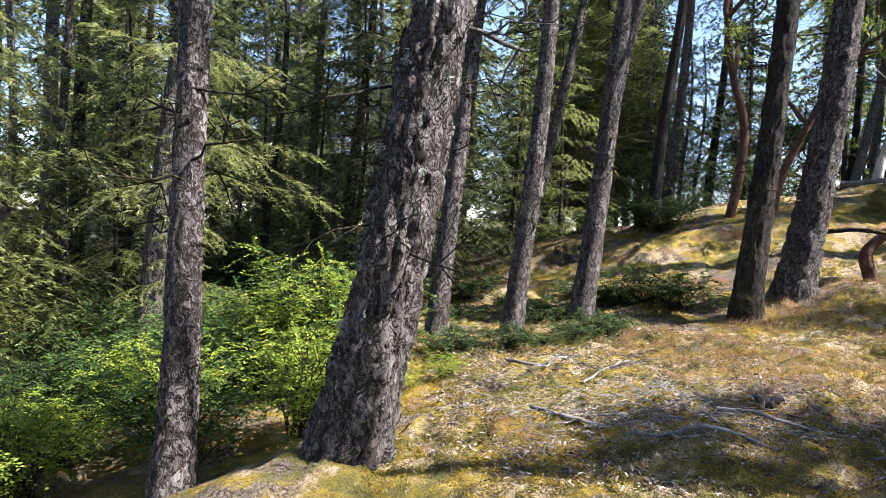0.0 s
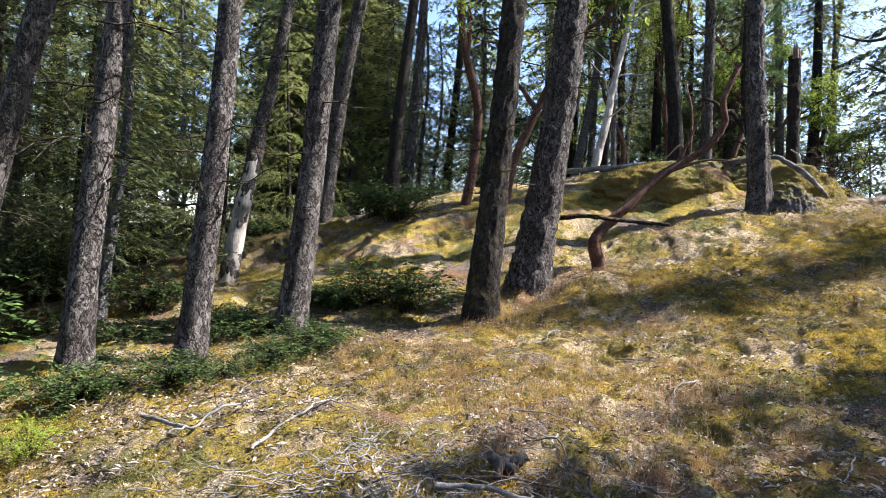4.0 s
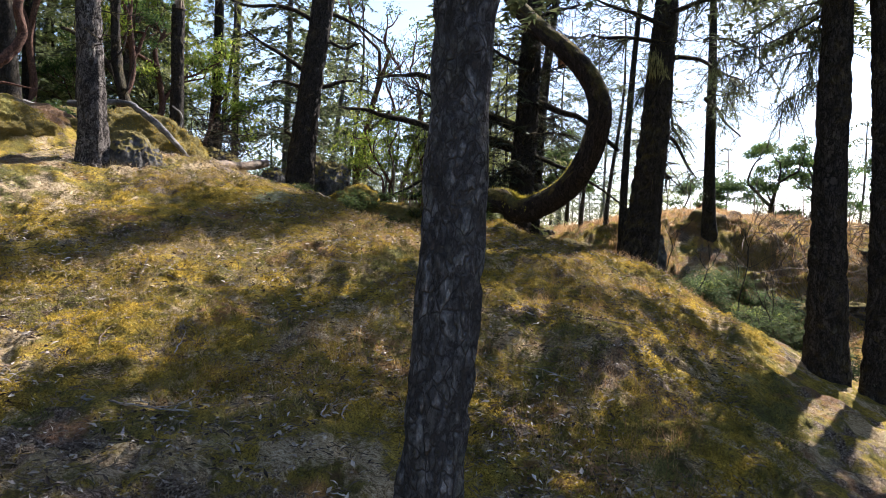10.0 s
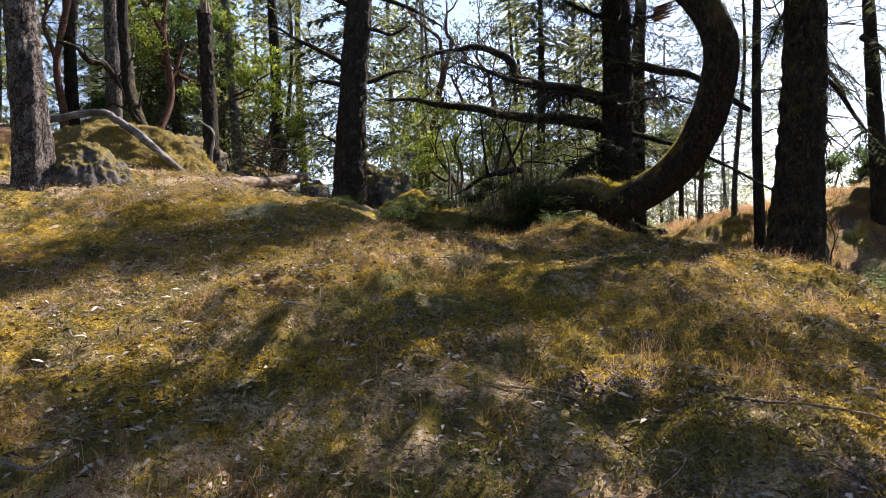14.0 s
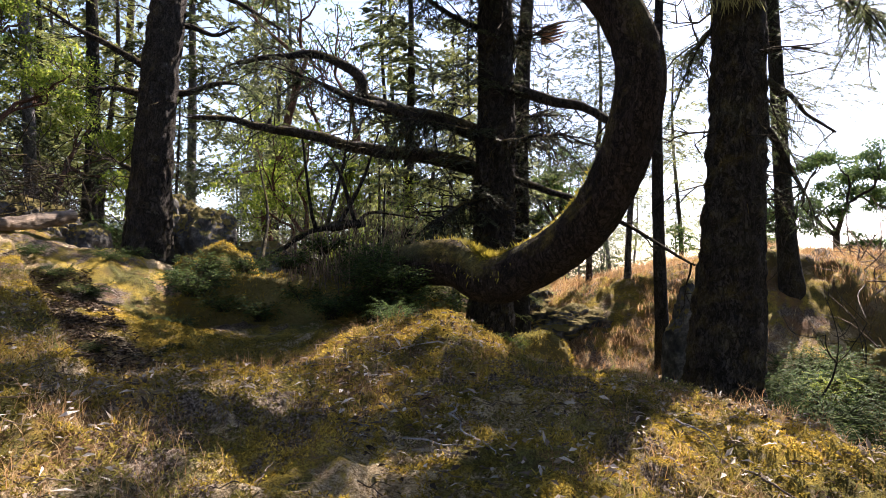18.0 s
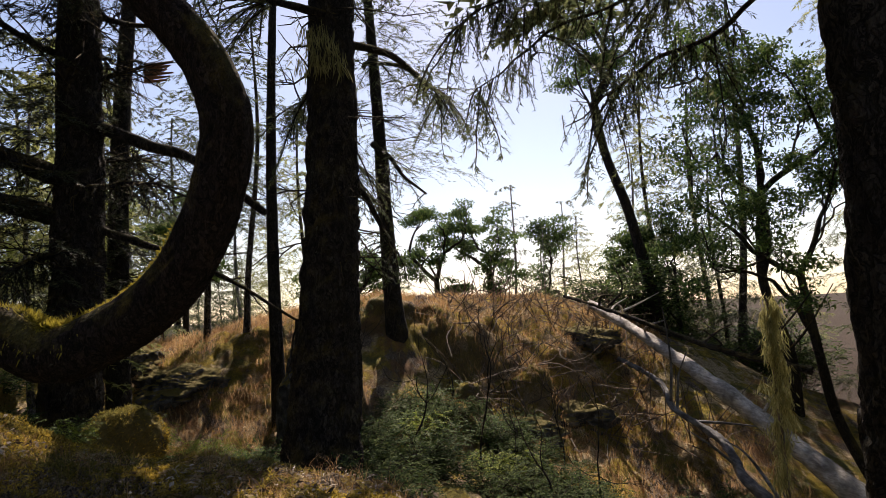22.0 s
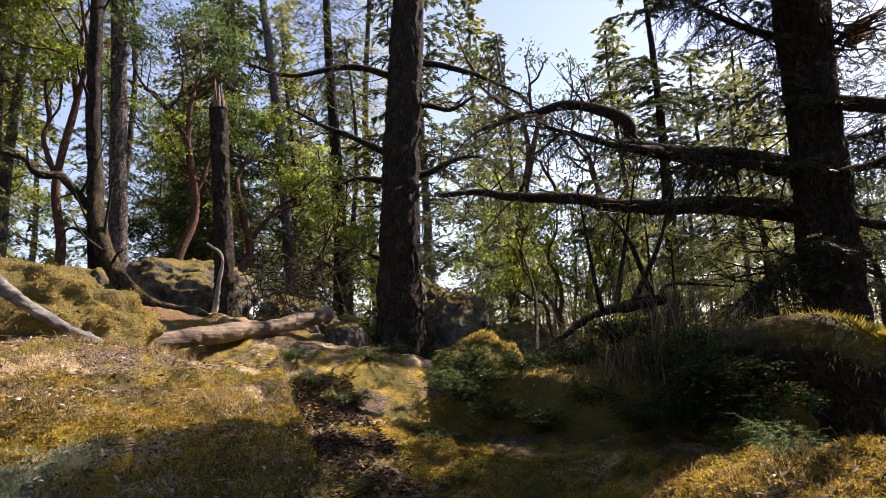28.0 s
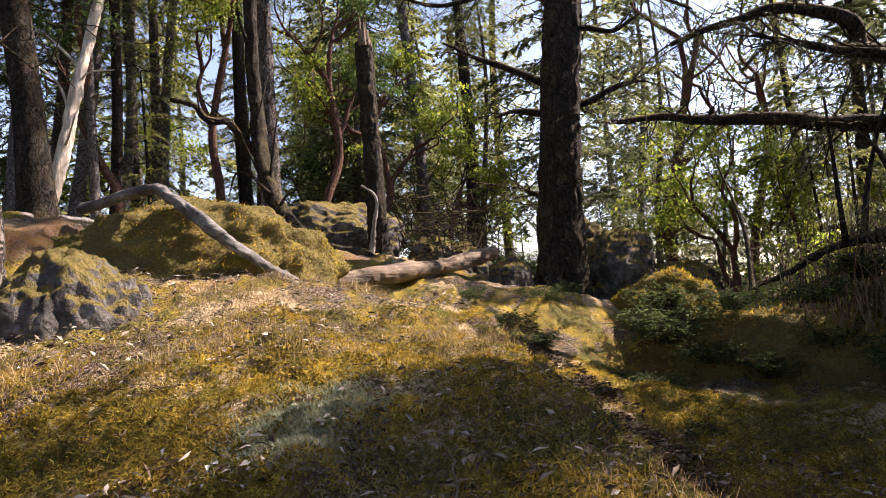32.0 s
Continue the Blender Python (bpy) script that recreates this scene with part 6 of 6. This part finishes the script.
def blades(rng, x, y, low, high, width, lean, twist=0.6):
    z = ground_height(x, y) - 0.015
    n = len(x)
    tall = rng.uniform(low, high, n)[:, None]
    bend = np.stack([rng.normal(0.05, lean, n), rng.normal(0, lean, n), np.zeros(n)], -1)
    base = np.stack([x, y, z], -1)
    a = rng.uniform(0, 6.3, n)
    s = np.stack([np.cos(a), np.sin(a), 0 * a], -1) * width
    mid = base + np.array([0, 0, 0.6]) * tall + bend * tall * 0.35
    tip = base + np.array([0, 0, 0.95]) * tall + bend * tall
    v = np.stack([base - s, base + s, mid + s * 0.7, mid - s * 0.7, tip], 1).reshape(-1, 3)
    i = np.arange(n)[:, None] * 5
    return Soup().add(v, i + np.array([0, 1, 2, 3])).add(v[:0], np.zeros((0, 3), int)), v, i


def grass(name, label, rng, x, y, low, high, width, lean, material):
    s, v, i = blades(rng, x, y, low, high, width, lean)
    s.f.append(i + np.array([3, 2, 4]))
    return tagged(part(name, s, material, smooth=False), label, "grass" if "grass" in name else "moss", kind="stuff")


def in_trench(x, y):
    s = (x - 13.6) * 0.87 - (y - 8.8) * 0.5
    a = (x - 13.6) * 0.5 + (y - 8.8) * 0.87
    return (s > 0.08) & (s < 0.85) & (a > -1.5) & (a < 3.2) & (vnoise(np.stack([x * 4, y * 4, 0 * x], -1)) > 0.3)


rng = np.random.default_rng(77)


def tufts(rng, count, box, keep, each, wide):
    """Grass grows in tufts: a few dozen blades round each of many centres."""
    x, y = scatter(rng, count, box, keep)
    x, y = np.repeat(x, each), np.repeat(y, each)
    return x + rng.normal(0, wide, len(x)), y + rng.normal(0, wide, len(y))


x, y = tufts(rng, 1500, (7.0, 13.5, 3.0, 8.6), patchy(0.8, 0.5, 0), 22, 0.07)
grass("dry_grass", "fine dry straw-coloured grass over the mossy knoll", rng, x, y, 0.03, 0.11, 0.0014, 0.75, GRASS_DRY)
x, y = tufts(rng, 700, (7.0, 15.0, 2.2, 8.6), patchy(0.6, 0.55, 31), 26, 0.08)
grass("rusty_grass", "rust-brown seeding grass over the mossy knoll", rng, x, y, 0.06, 0.17, 0.0012, 0.5, GRASS_RUST)
x, y = tufts(rng, 1500, (0.8, 9.0, 4.0, 12.0), patchy(0.9, 0.5, 3), 20, 0.07)
grass("dry_grass", "sparse dry grass on the sunny slope", rng, x, y, 0.02, 0.09, 0.0016, 0.75, GRASS_DRY)
x, y = tufts(rng, 1000, (2.5, 9.0, 5.0, 11.0), patchy(0.6, 0.52, 37), 26, 0.09)
grass("rusty_grass", "rust-brown seeding grass on the sunny slope", rng, x, y, 0.06, 0.2, 0.0014, 0.45, GRASS_RUST)
crest = lambda x, y: (((x - 13.6) * 0.87 - (y - 8.8) * 0.5) < 0.1) & (y > 9.4 - 0.3 * (x - 12)) & (vnoise(np.stack([x * 2, y * 2, 0 * x], -1)) > 0.35)
x, y = tufts(rng, 420, (10.8, 14.3, 8.4, 11.2), crest, 24, 0.07)
grass("dry_grass", "long dry grass along the top of the bank", rng, x, y, 0.05, 0.15, 0.0016, 0.6, GRASS_DRY)
x, y = scatter(rng, 60000, (19.5, 28, -4, 9), patchy(0.7, 0.36, 4))
grass("rusty_grass", "rust-brown grass on the far knoll", rng, x, y, 0.06, 0.2, 0.004, 0.6, GRASS_RUST)
x, y = scatter(rng, 9000, (20, 28, -4, 9), patchy(0.9, 0.5, 14))
grass("dry_grass", "bleached grass on the far knoll", rng, x, y, 0.06, 0.22, 0.004, 0.6, GRASS_DRY)


def fronds(rng, count, box, keep, low, high, wide, material, label):
    """A deep pile of short moss fronds standing and lying every way."""
    x, y = scatter(rng, count, box, lambda x, y: keep(x, y) & ~in_trench(x, y))
    n = len(x)
    base = np.stack([x, y, ground_height(x, y) - 0.004], -1)
    d = unit(np.stack([rng.normal(0, 1, n), rng.normal(0, 1, n), np.abs(rng.normal(0.35, 0.45, n))], -1))
    v, f = leafy(base, d, unit(np.array([0, 0, 1.0]) + rng.normal(0, 0.7, (n, 3))), rng.uniform(low, high, n), rng.uniform(0.5, 1.2, n) * wide, 0.15)
    tagged(part("moss_fronds", Soup().add(v, f), material, smooth=False), label, "moss", kind="stuff")


def golden(x, y):
    return vnoise(np.stack([x * 1.1 + 7, y * 1.1, 0 * x], -1)) + 0.5 * vnoise(np.stack([x * 4, y * 4, 0 * x + 3], -1)) > 0.80


def carpet(rng, count, box, keep, each, spread, low, high, label):
    """Tufts of moss: short pointed fronds that fan out from many close centres."""
    x, y = scatter(rng, count, box, lambda x, y: keep(x, y) & ~in_trench(x, y))
    lift = rng.uniform(0.004, 0.034, len(x))
    big = rng.uniform(0.6, 1.35, len(x))
    x, y, lift, big = (np.repeat(w, each) for w in (x, y, lift, big))
    n = len(x)
    a, r = rng.uniform(0, 6.3, n), np.sqrt(rng.uniform(0, 1, n))
    px, py = x + r * spread * big * np.cos(a), y + r * spread * big * np.sin(a)
    base = np.stack([px, py, ground_height(px, py) - 0.004 + lift * (1 - r * r)], -1)
    d = unit(np.stack([np.cos(a) * r + rng.normal(0, 0.5, n), np.sin(a) * r + rng.normal(0, 0.5, n), rng.uniform(0.1, 0.9, n)], -1))
    v, f = needles(base, d, unit(rng.normal(0, 1, (n, 3))), rng.uniform(low, high, n) * big, rng.uniform(0.005, 0.011, n))
    tagged(part("moss_carpet", Soup().add(v, f), MOSS_CARPET, smooth=False), label, "moss", kind="stuff")


def slope_moss(x, y):
    flat = step(x, 2.5, 4.5) * step(-y, -7.2, -6.0)
    return vnoise(np.stack([x * 1.3 + 5, y * 1.3, 0 * x + 9], -1)) > 0.40 + 0.22 * flat


def knoll_moss(x, y):
    return vnoise(np.stack([x * 1.3 + 5, y * 1.3, 0 * x + 9], -1)) > 0.16 + 0.3 * step(-x, -9.5, -7.5)


carpet(rng, 17000, (-0.5, 8.0, 2.6, 10.5), slope_moss, 18, 0.042, 0.012, 0.030, "cushions of golden moss over the sunny slope")
carpet(rng, 29000, (7.0, 15.8, 1.6, 10.4), knoll_moss, 22, 0.046, 0.012, 0.030, "deep golden and olive moss over the knoll")
fronds(rng, 70000, (-0.5, 15.8, 1.8, 11.5), lambda x, y: ~golden(x, y), 0.018, 0.05, 0.009, MOSS_DULL, "dull olive-brown moss and withered leaves")
fronds(rng, 26000, (13.9, 15.9, 5.3, 7.3), lambda x, y: np.hypot(x - 14.95, y - 6.3) < 0.98, 0.018, 0.045, 0.010, MOSS_TIPS, "bright golden moss over the small mound")
fronds(rng, 30000, (10.9, 13.7, 7.2, 9.8), patchy(1.6, 0.36, 44), 0.018, 0.048, 0.011, MOSS_TIPS, "golden moss over the top of the bank")
fronds(rng, 22000, (13.4, 15.8, 6.8, 8.8), patchy(1.3, 0.36, 47), 0.018, 0.048, 0.011, MOSS_TIPS, "golden moss on the mounds beyond the trench")
x, y = scatter(rng, 64000, (0, 15, 2, 12), patchy(1.2, 0.36, 12))
z = ground_height(x, y) + rng.uniform(0.008, 0.036, len(x))
d = unit(np.stack([rng.normal(0, 1, len(x)), rng.normal(0, 1, len(x)), rng.normal(0, 0.25, len(x))], -1))
v, f = leafy(np.stack([x, y, z], -1), d, unit(np.array([0, 0, 1.0]) + rng.normal(0, 0.5, (len(x), 3))), 0.02 + 0.07 * rng.uniform(0, 1, len(x)) ** 2, rng.uniform(0.008, 0.026, len(x)), 0.12)
LITTER = leaf_material("litter", (0.035, 0.026, 0.02), (0.21, 0.16, 0.115), (0.66, 0.60, 0.52), 0.1, 0.8)
tagged(part("leaf_litter", Soup().add(v, f), LITTER, smooth=False), "dead leaves and bark flakes on the ground", "litter", kind="stuff")
twigs = Soup()
x, y = scatter(rng, 8500, (0, 15, 2, 12), patchy(0.9, 0.36, 15))
z = ground_height(x, y) + rng.uniform(0.006, 0.034, len(x))
for px, py, pz in zip(x, y, z):
    a, ln = rng.uniform(0, 6.3), rng.uniform(0.04, 0.2)
    q = np.array([px, py, pz]) + np.array([math.cos(a), math.sin(a), rng.uniform(-0.05, 0.15)]) * np.linspace(0, ln, 5)[:, None] + rng.normal(0, 0.07 * ln, (5, 3))
    s = tube(q, np.linspace(0.0035, 0.0015, 5), 3, cap=False)
    twigs.add(s.v[0], s.f[0])
tagged(part("fallen_twigs", twigs, WOOD_BROWN), "small grey twigs fallen on moss and litter", "twigs", kind="stuff")
# Leaf litter of the trench; its dark colour also carries the trench's shade.
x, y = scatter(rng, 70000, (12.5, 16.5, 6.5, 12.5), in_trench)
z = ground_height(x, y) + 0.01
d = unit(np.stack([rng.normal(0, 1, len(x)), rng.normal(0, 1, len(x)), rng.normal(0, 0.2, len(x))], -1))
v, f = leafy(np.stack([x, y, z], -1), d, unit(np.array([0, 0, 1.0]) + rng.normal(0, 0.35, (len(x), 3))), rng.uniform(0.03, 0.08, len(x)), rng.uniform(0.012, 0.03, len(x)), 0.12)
LITTER_SHADED = leaf_material("litter_shaded", (0.03, 0.022, 0.016), (0.09, 0.062, 0.04), (0.26, 0.20, 0.14), 0.1, 0.8)
tagged(part("leaf_litter", Soup().add(v, f), LITTER_SHADED, smooth=False), "brown dead leaves filling the trench, darkened for its shade", "litter", kind="stuff")
x, y = rng.normal(12.05, 0.16, 9000), rng.normal(8.68, 0.13, 9000)
d = unit(np.stack([rng.normal(0.15, 0.5, 9000), rng.normal(0.25, 0.5, 9000), rng.uniform(0.1, 0.8, 9000)], -1))
v, f = needles(np.stack([x, y, ground_height(x, y) + 0.02], -1), d, unit(rng.normal(0, 1, (9000, 3))), rng.uniform(0.015, 0.04, 9000), 0.005)
LICHEN_GREY = leaf_material("lichen_grey", (0.16, 0.18, 0.10), (0.30, 0.33, 0.21), (0.46, 0.48, 0.34), 0.3, 0.9)
tagged(part("reindeer_lichen", Soup().add(v, f), LICHEN_GREY, smooth=False), "grey-green patch of lichen on the mossy bank", "lichen", kind="stuff")
